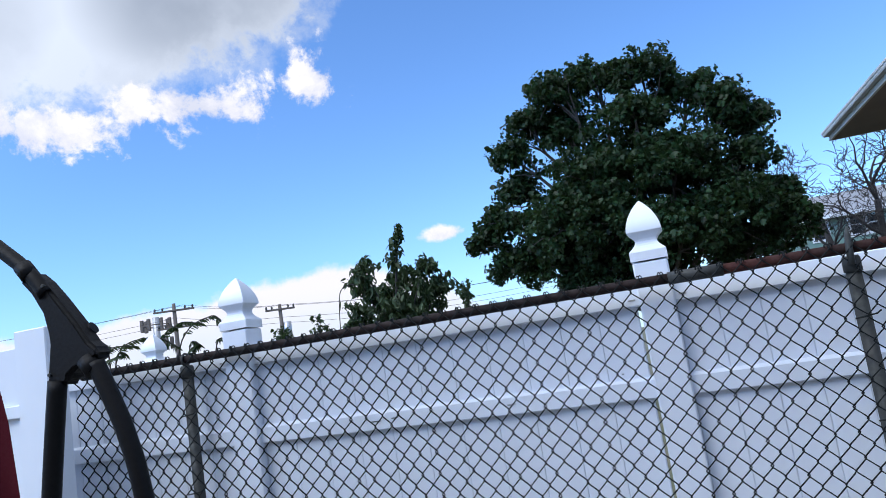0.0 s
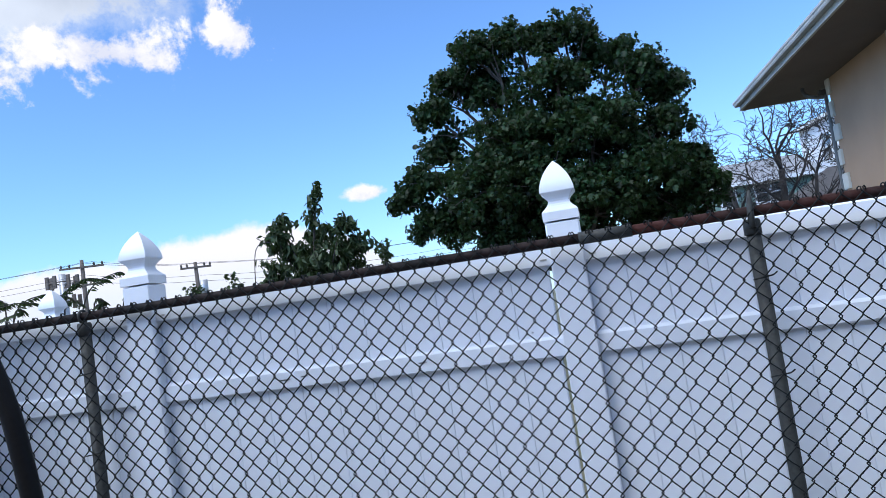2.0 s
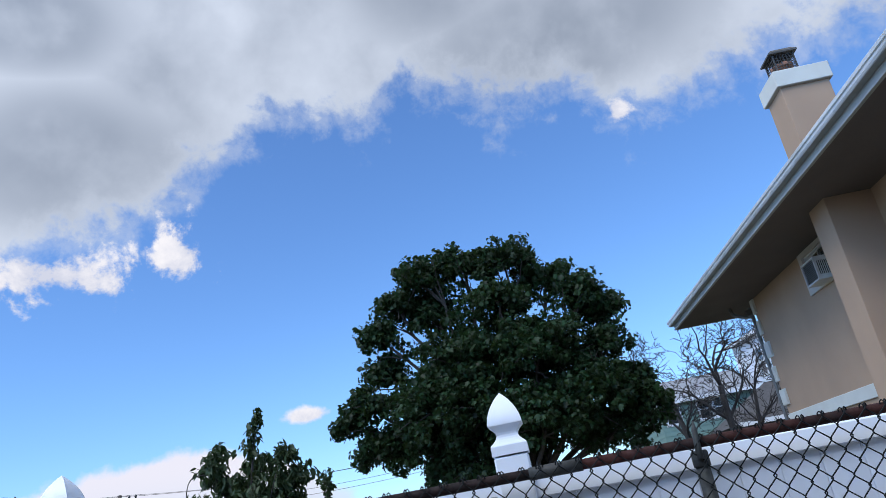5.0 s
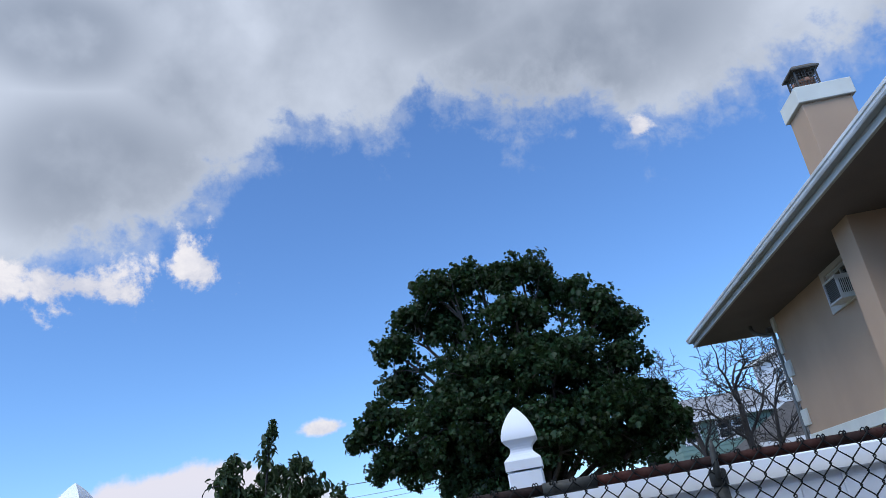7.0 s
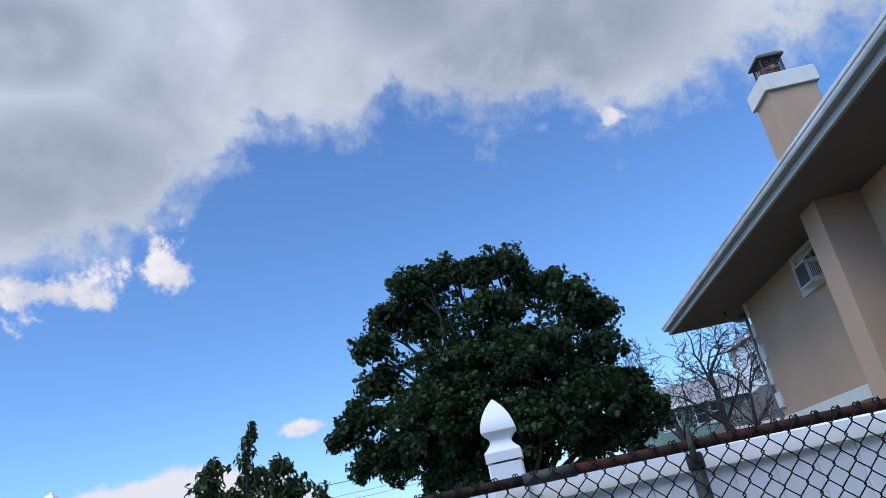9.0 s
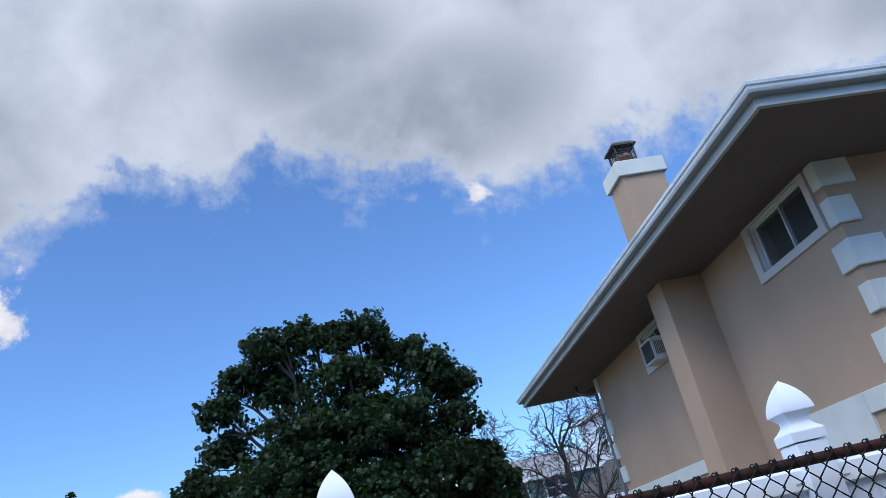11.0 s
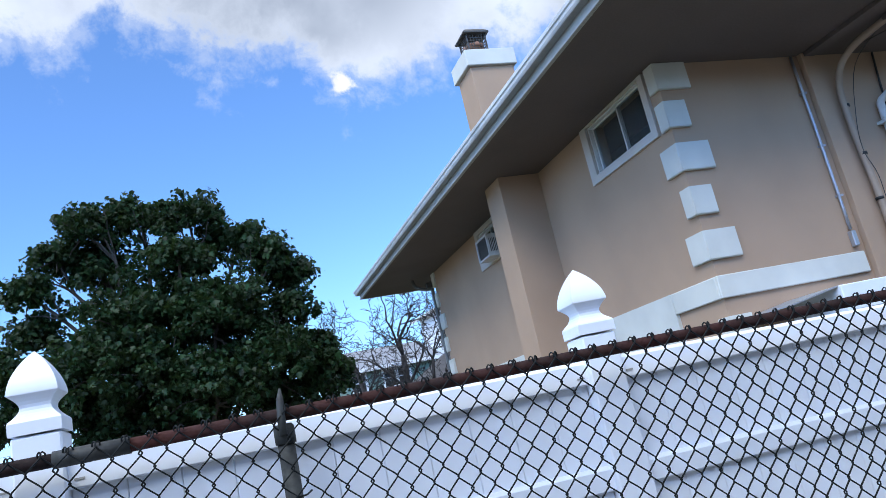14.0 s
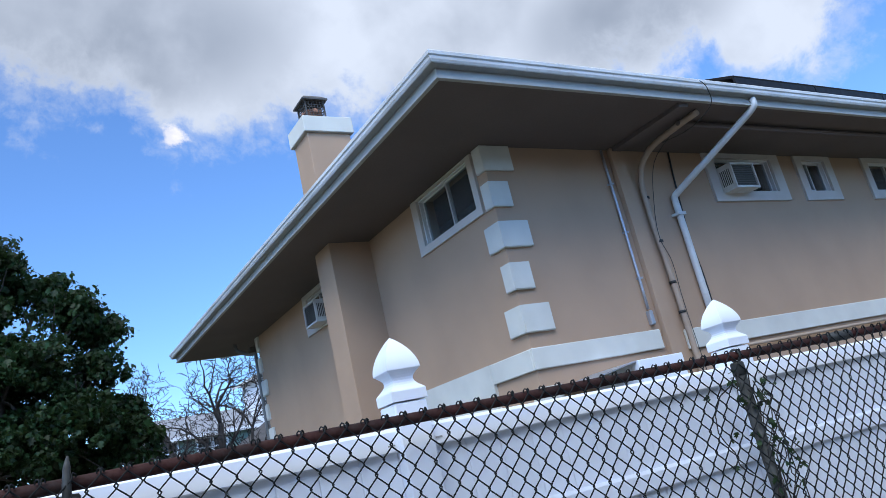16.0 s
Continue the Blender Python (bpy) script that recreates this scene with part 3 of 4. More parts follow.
# downspout
ds = part("downspout", tube(bmesh.new(), bend([(3.05, -1.22, 4.74), (3.05, -1.22, 4.66), (3.03, -1.14, 4.60)], 4) + bend([(2.70, -0.12, 4.06), (2.68, -0.07, 4.02), (2.68, -0.06, 3.93)], 4) + [(2.66, -0.06, 0.25)], 0.042, 10), GUTTER, house, "white aluminium downspout with elbows")
for z in (3.78, 2.4):
    part("strap", boxed(2.60, 2.74, -0.115, 0.0, z, z + 0.035, bev=0.003), GUTTER, ds)
part("rear_downspout", tube(bmesh.new(), bend([(-0.32, 8.62, 4.70), (-0.30, 8.56, 4.52), (-0.16, 8.40, 4.40), (-0.08, 8.28, 4.36), (-0.05, 8.26, 4.2), (-0.05, 8.26, 0.2)], 4), 0.035, 8), LOUVRE, house, "grey rear downspout with an elbow")
part("flood_lamp", boxed(-0.16, -0.04, 8.22, 8.34, 4.40, 4.5, bev=0.01), HOOD, house)
part("pipe_run", tube(bmesh.new(), [(2.9, -0.06, 2.12), (6.0, -0.06, 2.12), (LEN - 1, -0.06, 2.12)], 0.02, 8), PIPE_TAN, house)

# solar array on the roof
solar = thing("solar_array", "dark solar panels on racks over the eave", "solar panel", HOUSE_M)
for k in range(5):
    u0 = 3.45 + k * 1.72
    ob = part("solar_panel", boxed(0, 1.70, 0, 1.0, -0.02, 0.02, bev=0.004), SOLAR, solar)
    ob.matrix_local = pose(u0, -0.86, 5.28, 24, 0, 0)
    part("skirt", boxed(u0, u0 + 1.70, -0.87, -0.84, 5.0, 5.27), SOLAR, solar)

# small lean-to canopy over a side entry
canopy = thing("entry_canopy", "small white entry canopy with a glazed slope", "canopy", HOUSE_M @ pose(0, 0, 0.04))
bm = bmesh.new()
c8 = [(0.15, -0.62, 1.98), (0.69, -0.62, 2.065), (0.69, 0.0, 2.065), (0.15, 0.0, 1.98)]
lo = [bm.verts.new(p) for p in c8]
hi = [bm.verts.new((x, y, z + 0.012)) for x, y, z in c8]
bm.faces.new(lo[::-1]), bm.faces.new(hi)
for i in range(4):
    bm.faces.new((lo[i], lo[(i + 1) % 4], hi[(i + 1) % 4], hi[i]))
part("glazing", bm, PIPE_GREY, canopy, "blue-grey sloping sheet")
part("hood", boxed(0.69, 1.31, -0.65, 0.0, 1.84, 2.075, bev=0.008), VINYL, canopy, "white box hood")
for u in (0.2, 1.2):
    part("bracket", boxed(u, u + 0.05, -0.55, 0.0, 1.76, 1.838), VINYL, canopy)

# ---- neighbours in the distance ----
def far_house(name, label, m, w, d, h, rise, wall_mat, roof_mat, wins, hip=False, side_wins=()):
    """A house w wide whose front is at y = 0. wins: (x0, x1, z0, z1) in the front."""
    hs = thing(name, label, "house", m)
    part("wall", wall_with_holes(bmesh.new(), 0, w, 0, h, 0, 0.2, wins, "u"), wall_mat, hs)
    part("wall", wall_with_holes(bmesh.new(), 0.2, d, 0, h, 0, 0.2, side_wins, "v"), wall_mat, hs)
    part("wall", boxed(w - 0.2, w, 0.2, d, 0, h), wall_mat, hs)
    part("wall", boxed(0.2, w - 0.2, d - 0.2, d, 0, h), wall_mat, hs)
    n = int(h / 0.2)
    bm = bmesh.new()
    for k in range(n):                      # clapboard courses
        z = k * h / n
        for x0, x1 in _gaps(0, w, [(a, b) for a, b, c, e in wins if c - 0.1 < z < e + 0.1]):
            box(bm, x0, x1, -0.022, 0.0, z, z + 0.03)
        for y0, y1 in _gaps(0, d, [(a, b) for a, b, c, e in side_wins if c - 0.1 < z < e + 0.1]):
            box(bm, -0.022, 0.0, y0, y1, z, z + 0.03)
    part("siding", bm, wall_mat, hs)
    bm = bmesh.new()
    o = 0.4
    ins = min(w, d) / 2 if hip else 0
    vs = [bm.verts.new(p) for p in ((-o, -o, h - 0.05), (w + o, -o, h - 0.05), (w + o, d + o, h - 0.05), (-o, d + o, h - 0.05), (-o + ins, d / 2, h + rise), (w + o - ins, d / 2, h + rise))]
    for f in ((0, 1, 5, 4), (1, 2, 5), (2, 3, 4, 5), (3, 0, 4), (3, 2, 1, 0)):
        bm.faces.new([vs[i] for i in f])
    part("roof", bm, roof_mat, hs)
    if not hip:
        for gx in (-0.0, w):
            bm = bmesh.new()
            g3 = [bm.verts.new(p) for p in ((gx - 0.42 if gx == 0 else gx + 0.42, 0, h - 0.04), (gx - 0.42 if gx == 0 else gx + 0.42, d, h - 0.04), (gx - 0.42 if gx == 0 else gx + 0.42, d / 2, h + rise - 0.12))]
            bm.faces.new(g3)
            bmesh.ops.solidify(bm, geom=bm.faces[:], thickness=0.05)
            part("gable", bm, wall_mat, hs)
    part("eave_board", boxed(-o, w + o, -o - 0.02, -o + 0.02, h - 0.16, h), FRAME_WHITE, hs)
    # same near-black filler box, in place of shaded rooms
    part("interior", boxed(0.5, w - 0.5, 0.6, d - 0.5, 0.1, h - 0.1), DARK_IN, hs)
    for a, b, c, e in wins:
        wd = part("window", wall_with_holes(bmesh.new(), a - 0.1, b + 0.1, c - 0.1, e + 0.1, -0.04, 0.05, [(a, b, c, e)], "u"), FRAME_WHITE, hs, "white-framed sash window")
        part("sash_bar", boxed(a, b, 0.0, 0.04, (c + e) / 2 - 0.03, (c + e) / 2 + 0.03), FRAME_WHITE, wd)
        part("pane", boxed(a, b, 0.045, 0.05, c, e), GLASS, wd)
    for a, b, c, e in side_wins:
        wd = part("window", wall_with_holes(bmesh.new(), a - 0.1, b + 0.1, c - 0.1, e + 0.1, -0.04, 0.05, [(a, b, c, e)], "v"), FRAME_WHITE, hs)
        part("pane", boxed(0.045, 0.05, a, b, c, e), GLASS, wd)
    return hs


def _gaps(a, b, cuts):
    out, p = [], a
    for c, d in sorted(cuts):
        out.append((p, c - 0.1))
        p = d + 0.1
    out.append((p, b))
    return [(x, y) for x, y in out if y - x > 0.05]


far_house("green_house", "pale green clapboard house with a grey shingle roof", pose(5.2, 34, 0, 0, 0, 3), 4.3, 7.0, 4.98, 1.3, SIDING_G, ROOF_GREY,
          [(1.75, 2.28, 4.02, 4.78), (2.42, 2.95, 4.02, 4.78), (0.3, 0.85, 4.02, 4.78)])
far_house("white_house", "white clapboard house beyond the bare tree", pose(11.2, 42, 0, 0, 0, -81.6), 9, 8, 8.0, 0.3, SIDING_W, ROOF_GREY, [(2.4, 3.3, 5.9, 7.2)], hip=True)
far_house("garage", "low outbuilding with a dark shingle roof", pose(7.4, 29, 0, 0, 0, 2), 5.4, 4.4, 3.25, 1.5, SHINGLE, SHINGLE, [(1.2, 2.0, 1.2, 2.2)], hip=True)

# ---- utility poles and lines ----
def utility_pole(m, h, arms, drum):
    p = thing("utility_pole", "weathered wooden utility pole with crossarms", "utility pole", m, "street poles")
    part("shaft", tube(bmesh.new(), [(0, 0, 0), (0, 0, h * 0.5), (0, 0, h)], [0.19, 0.17, 0.13], 10), POLE, p)
    for z, w in arms:
        part("crossarm", boxed(-w, w, -0.2, -0.08, z - 0.07, z + 0.07, bev=0.01), POLE, p)
        for x in (-w * 0.92, -w * 0.55, w * 0.55, w * 0.92):
            part("insulator", tube(bmesh.new(), [(x, -0.14, z + 0.07), (x, -0.14, z + 0.2), (x, -0.14, z + 0.3)], [0.05, 0.09, 0.04], 8), HOOD, p)
    if drum:
        part("transformer", tube(bmesh.new(), [(0.42, -0.1, h - 2.6), (0.42, -0.1, h - 1.4)], 0.3, 12), PIPE_GREY, p, "grey transformer drum")
    return p


utility_pole(pose(-36.4, 47.3, 0, 0, 0, 25), 8.75, [(8.2, 1.5), (6.9, 1.3)], False)
mast = thing("antenna_mast", "grey mast with two rings of antenna panels", "mast", pose(-39.5, 49.0, 0))
part("shaft", tube(bmesh.new(), [(0, 0, 0), (0, 0, 4), (0, 0, 8.2)], [0.34, 0.3, 0.24], 10), PIPE_GREY, mast)
for z in (7.55, 6.05):
    part("ring", tube(bmesh.new(), [(1.0 * math.cos(k * math.pi / 6), 1.0 * math.sin(k * math.pi / 6), z) for k in range(13)], 0.05, 5), POLE, mast)
    for k in range(7):
        a = 2 * math.pi * k / 7 + z
        part("antenna_panel", boxed(1.05 * math.cos(a) - 0.14, 1.05 * math.cos(a) + 0.14, 1.05 * math.sin(a) - 0.08, 1.05 * math.sin(a) + 0.08, z - 0.45, z + 0.5, bev=0.02), POLE, mast)
utility_pole(pose(-29.0, 50.0, 0, 0, 0, 30), 7.5, [(7.1, 1.1)], True)


def line(a, b, sag, r=0.013):
    a, b = Vector(a), Vector(b)
    pts = [a.lerp(b, k / 16) - Vector((0, 0, sag * 4 * (k / 16) * (1 - k / 16))) for k in range(17)]
    return whole("power_line", tube(bmesh.new(), pts, r, 5), CABLE, "thin black overhead line between poles", "power line", group="overhead lines")


for dz, off in ((0.0, 0.0), (-0.03, 0.8), (-0.9, 0.1), (-1.3, -0.1)):
    line((-62 + off, 44, 8.6 + dz), (-36.4 + off, 47.3, 8.55 + dz), 0.35)
    line((-36.4 + off, 47.3, 8.55 + dz), (-29.0 + off, 50.0, 7.4 + dz), 0.2)
    line((-29.0 + off, 50.0, 7.4 + dz), (-8 + off, 56, 7.0 + dz), 0.5)

# ---- trees ----
def leaf_cloud(name, clumps, leaf, mat, parent, rng, per=46, droop=0.25, label="", slim=1.0, flat=0.8):
    """A crown as one mesh: round each clump (x, y, z, radius) many small folded leaves."""
    c = np.array([k[:3] for k in clumps])
    rad = np.array([k[3] for k in clumps])
    n = len(c) * per
    d = rng.normal(size=(n, 3))
    d /= np.linalg.norm(d, axis=1)[:, None]
    dist = rng.random(n) ** 0.45
    pos = np.repeat(c, per, 0) + d * (np.repeat(rad, per) * dist)[:, None] * np.array([1, 1, flat])
    nor = d * 0.5 + rng.normal(size=(n, 3)) * 0.55 + np.array([0, 0, 0.55])
    nor /= np.linalg.norm(nor, axis=1)[:, None]
    along = np.cross(nor, rng.normal(size=(n, 3)))
    along /= np.linalg.norm(along, axis=1)[:, None]
    along[:, 2] -= droop
    side = np.cross(nor, along) * slim
    s = (leaf * (0.6 + 0.8 * rng.random(n)))[:, None]
    # lobed outline, folded along the midrib: (side, along, lift)
    half = ((0.30, -0.42, 0.05), (0.56, -0.08, 0.12), (0.26, 0.02, 0.06), (0.40, 0.40, 0.04), (0.13, 0.30, 0.03)) if slim == 1.0 else ((0.36, -0.25, 0.08), (0.46, 0.02, 0.1), (0.30, 0.32, 0.04))
    h, m = len(half), 2 * len(half) + 2
    v = np.empty((n, m, 3))
    v[:, 0] = pos - along * s * 0.5
    v[:, h + 1] = pos + along * s * 0.66 - nor * s * 0.12
    for k, (a, b, c) in enumerate(half):
        v[:, 1 + k] = pos + side * s * a + along * s * b + nor * s * c
        v[:, m - 1 - k] = pos - side * s * a + along * s * b + nor * s * c
    base = np.arange(n)[:, None] * m
    faces = np.concatenate([base + np.arange(0, h + 2)[None], base + np.array([[0, *range(h + 1, m)]])])
    q = faces.shape[1]
    me = bpy.data.meshes.new(name)
    me.vertices.add(n * m)
    me.vertices.foreach_set("co", v.ravel())
    me.loops.add(len(faces) * q)
    me.loops.foreach_set("vertex_index", faces.ravel().astype(np.int32))
    me.polygons.add(len(faces))
    me.polygons.foreach_set("loop_start", (np.arange(len(faces)) * q).astype(np.int32))
    me.update(calc_edges=True)
    me.validate()
    me.materials.append(mat)
    ob = new(name, me)
    ob.parent = parent
    return tagged(ob, label, kind="stuff") if label else ob


def limb(bm, a, b, r0, r1, rng, wob=0.12, n=6, sides=7):
    a, b = Vector(a), Vector(b)
    L = (b - a).length
    pts = [a.lerp(b, k / n) + (Vector(rng.normal(size=3)) * wob * L * 0.25 if 0 < k < n else Vector()) + Vector((0, 0, 0.10 * L * math.sin(math.pi * k / n) * 0.5)) for k in range(n + 1)]
    tube(bm, pts, [r0 + (r1 - r0) * k / n for k in range(n + 1)], sides)
    return pts


MAPLE_LOBES = [(0.10, 0.0, 7.24, 0.78), (-1.06, 0.3, 7.51, 0.67), (-1.99, -0.2, 7.18, 0.64), (-2.62, 0.2, 6.75, 0.52), (-3.19, 0.0, 6.06, 0.49), (-3.19, 0.3, 5.20, 0.57), (-3.56, -0.2, 4.44, 0.53), (-4.11, 0.0, 4.16, 0.46),
               (-3.53, 0.2, 3.52, 0.67), (0.99, 0.3, 6.69, 0.71), (1.64, -0.2, 6.04, 0.62), (2.11, 0.2, 5.58, 0.57), (1.88, -0.3, 4.79, 0.60), (2.35, 0.2, 3.92, 0.59), (2.46, -0.2, 3.28, 0.65), (1.38, -0.9, 3.71, 0.93),
               (0.48, -0.8, 4.91, 1.11), (0.29, -1.1, 3.31, 1.05), (-1.36, -0.6, 4.91, 1.01), (-1.99, -1.0, 3.90, 1.05), (-0.84, -0.9, 3.55, 1.09), (-0.20, -0.5, 6.14, 0.73), (1.62, 0.0, 2.92, 0.97), (-2.62, 0.3, 3.35, 0.93), (-1.89, 0.6, 6.53, 0.69), (-1.31, 0.2, 2.84, 1.36)]


def maple():
    rng = np.random.default_rng(5)
    t = thing("maple_tree", "large dark green maple with a dense uneven crown", "tree", pose(-0.17, 17.0, 0))
    bm = bmesh.new()
    tube(bm, bend([(-0.5, 0.3, -0.05), (-0.52, 0.3, 0.6), (-0.45, 0.25, 1.5), (-0.35, 0.2, 2.4)], 4), [0.34 - 0.006 * k for k in range(13)], 12)
    part("trunk", bm, BARK, t)
    clumps = []
    for lx, ly, lz, lr in MAPLE_LOBES:
        bm = bmesh.new()
        p = limb(bm, (-0.4, 0.2, 1.6 + 0.2 * rng.random()), (lx, ly, lz), 0.09, 0.025, rng, wob=0.06)
        for k in range(7):
            d = Vector(rng.normal(size=3)).normalized() * lr * 1.0
            limb(bm, p[-2 if k % 2 else -1], Vector((lx, ly, lz)) + d, 0.028, 0.006, rng, n=4, sides=5)
        part("limb", bm, BARK, t)
        n = int(85 * lr ** 2) + 15
        for k in range(n):
            d = rng.normal(size=3)
            d /= np.linalg.norm(d)
            if d[2] < -0.6:
                d[2] *= -0.5
            q = np.array((lx, ly, lz)) + d * lr * (0.35 + 0.62 * rng.random() ** 0.6) * np.array([1, 1, 0.9])
            clumps.append((*q, 0.15 + 0.2 * rng.random()))
    for k in range(330):                    # inner sprays between the lobes
        d = rng.normal(size=3)
        d *= (0.35 + 0.6 * rng.random()) / np.linalg.norm(d)
        clumps.append((-0.75 + 2.5 * d[0], 0.2 + 1.1 * d[1], 4.75 + 2.5 * d[2], 0.16 + 0.16 * rng.random()))
    leaf_cloud("crown", clumps, 0.078, LEAF, t, rng, per=50, flat=0.65, droop=0.45, label="dense dark green maple leaves")


maple()


def shoots(name, label, m, stems, mat, leaf, seed, per=16, r=0.16):
    """A young tree of slender leafy stems; each stem: (x, y, height, lean x, bare share)."""
    rng = np.random.default_rng(seed)
    t = thing(name, label, "tree", m)
    clumps = []
    for x, y, h, lean, bare, wide in stems:
        bm = bmesh.new()
        top = Vector((x + lean, y, h))
        pts = bend([(x * 0.3, y * 0.3, 0), (x * 0.8, y * 0.8, h * 0.45), (x + lean * 0.4, y, h * 0.75), top], 5)
        tube(bm, pts, [0.03 * (1 - 0.85 * k / (len(pts) - 1)) + 0.004 for k in range(len(pts))], 6)
        part("stem", bm, BARE, t)
        n = int(36 * wide / 0.4) + 8
        for k in range(n):
            f = bare + (1 - bare) * k / n
            i = min(int(f * (len(pts) - 1)), len(pts) - 2)
            p = pts[i].lerp(pts[i + 1], f * (len(pts) - 1) - i)
            s = wide * (1.0 - 0.8 * ((f - bare) / (1 - bare)) ** 1.4)
            a = rng.random() * 2 * math.pi
            o = s * (0.3 + 0.7 * rng.random())
            clumps.append((p.x + o * math.cos(a), p.y + o * math.sin(a), p.z + 0.08 * rng.normal(), r * (0.6 + 0.7 * rng.random())))
    leaf_cloud("foliage", clumps, leaf, mat, t, rng, per=per, droop=0.5, label="pointed green leaves on thin shoots")


def sapling():
    rng = np.random.default_rng(3)
    t = thing("sapling", "young leafy tree with one tall central shoot", "tree", pose(-3.72, 9.0, 0))
    lobes = [(0.04, 2.67, 0.29), (-0.36, 2.89, 0.18), (-0.54, 2.77, 0.16), (-0.35, 2.55, 0.22), (0.50, 2.79, 0.15), (0.64, 2.56, 0.16), (0.39, 2.38, 0.28), (-0.02, 2.34, 0.40), (0.25, 2.22, 0.36), (-0.51, 2.31, 0.22)]
    clumps = [(0.05 + 0.13 * f + 0.03 * rng.normal(), 0.03 * rng.normal(), 2.9 + 0.53 * f, 0.125 - 0.075 * f) for f in np.linspace(0, 1, 13)]
    part("stem", tube(bmesh.new(), bend([(0, 0, 0), (0.0, 0, 1.4), (0.03, 0, 2.5), (0.17, 0, 3.42)], 5), [0.04 - 0.0023 * k for k in range(16)], 7), BARE, t)
    for lx, lz, lr in lobes:
        y = 0.15 * rng.normal()
        part("stem", tube(bmesh.new(), bend([(0.0, 0, 1.3), (lx * 0.5, y * 0.5, lz - lr - 0.35), (lx, y, lz + lr * 0.6)], 5), [0.018 - 0.0014 * k for k in range(11)], 6), BARE, t)
        for k in range(int(260 * lr * lr) + 9):
            d = rng.normal(size=3)
            d *= lr * (0.4 + 0.6 * rng.random()) / np.linalg.norm(d)
            clumps.append((lx + d[0], y + d[1], lz + d[2], 0.075 + 0.03 * rng.random()))
    leaf_cloud("foliage", clumps, 0.068, LEAF2, t, rng, per=20, droop=0.6, slim=0.5, label="pointed green leaves on thin shoots")


sapling()


def spray_shrub(name, label, m, sprays):
    """Arching stems with pairs of narrow leaflets; each spray: (x, z) of its foot, crest and tip."""
    rng = np.random.default_rng(4)
    t = thing(name, label, "shrub", m)
    bm = bmesh.new()
    for x0, z0, x1, z1, x2, z2 in sprays:
        y = 0.12 * rng.normal()
        pts = bend([(x0, y, 0), (x0, y, z0), (x1, y + 0.03, z1), (x2, y + 0.02, z2)], 9)
        part("stem", tube(bmesh.new(), pts, [0.011 - 0.0003 * k for k in range(len(pts))], 6), BARE, t)
        for p, nx in zip(pts[12:], pts[13:]):
            d = (nx - p).normalized()
            for sgn in (-1, 1):
                for step in (0.0, 0.5):
                    o = p.lerp(nx, step)
                    out = (Vector((0, sgn * 0.8, 0.15)) + d * 0.45 + Vector((0.25 * sgn, 0, -0.75)) + Vector(rng.normal(size=3)) * 0.2).normalized()
                    wide = out.cross(Vector((0.3, 1, 0.2))).normalized() * 0.016
                    ln = 0.058 + 0.025 * rng.random()
                    v = [bm.verts.new(q) for q in (o, o + out * ln * 0.4 + wide, o + out * ln - Vector((0, 0, 0.012)), o + out * ln * 0.4 - wide)]
                    bm.faces.new((v[0], v[1], v[2]))
                    bm.faces.new((v[0], v[2], v[3]))
    me = bpy.data.meshes.new("foliage")
    bm.to_mesh(me)
    bm.free()
    me.materials.append(LEAF2)
    tagged(part("foliage", me, None, t, "paired narrow green leaflets"), kind="stuff")


SPRAYS = [(0.81, 2.05, 1.01, 2.41, 1.33, 2.38),
            (0.87, 2.04, 1.32, 2.46, 1.54, 2.20),
            (-0.07, 2.02, 0.15, 2.28, 0.53, 2.26),
            (0.01, 2.01, 0.39, 2.36, 0.57, 2.18),
            (0.01, 2.04, -0.05, 2.35, -0.19, 2.35),
            (0.69, 2.01, 0.84, 2.29, 1.08, 2.16),
            (1.19, 1.99, 1.30, 2.16, 1.22, 2.12),
            (1.33, 1.97, 1.49, 2.19, 1.56, 2.14),
            (0.76, 2.00, 0.86, 2.22, 0.72, 2.31),
            (0.09, 2.03, 0.22, 2.20, -0.05, 2.17)]
spray_shrub("shrub", "arching leafy sprays of a shrub behind the white fence", pose(-6.3, 6.6, 0), SPRAYS)
shoots("shrub", "low leafy tops just above the white fence", pose(-4.9, 8.8, 0), [(0, 0, 2.32, 0.15, 0.7, 0.25), (0.5, 0.1, 2.26, 0.15, 0.7, 0.25), (-0.6, 0.1, 2.28, 0.15, 0.7, 0.25), (1.0, 0.1, 2.26, 0.15, 0.7, 0.25)], LEAF2, 0.045, 6, per=16, r=0.09)
shoots("shrub", "small leafy tip beside the sapling", pose(-2.75, 9.0, 0), [(0, 0, 2.42, 0.02, 0.6, 0.12)], LEAF2, 0.045, 8, per=26, r=0.09)
whole("dry_stem", tube(bmesh.new(), bend([(-4.4, 8.4, 0), (-4.35, 8.5, 1.6), (-4.3, 8.5, 2.45), (-4.22, 8.5, 2.7), (-4.05, 8.5, 2.72)], 5), 0.006, 5), BARE, "thin bare hooked stem", "plant")


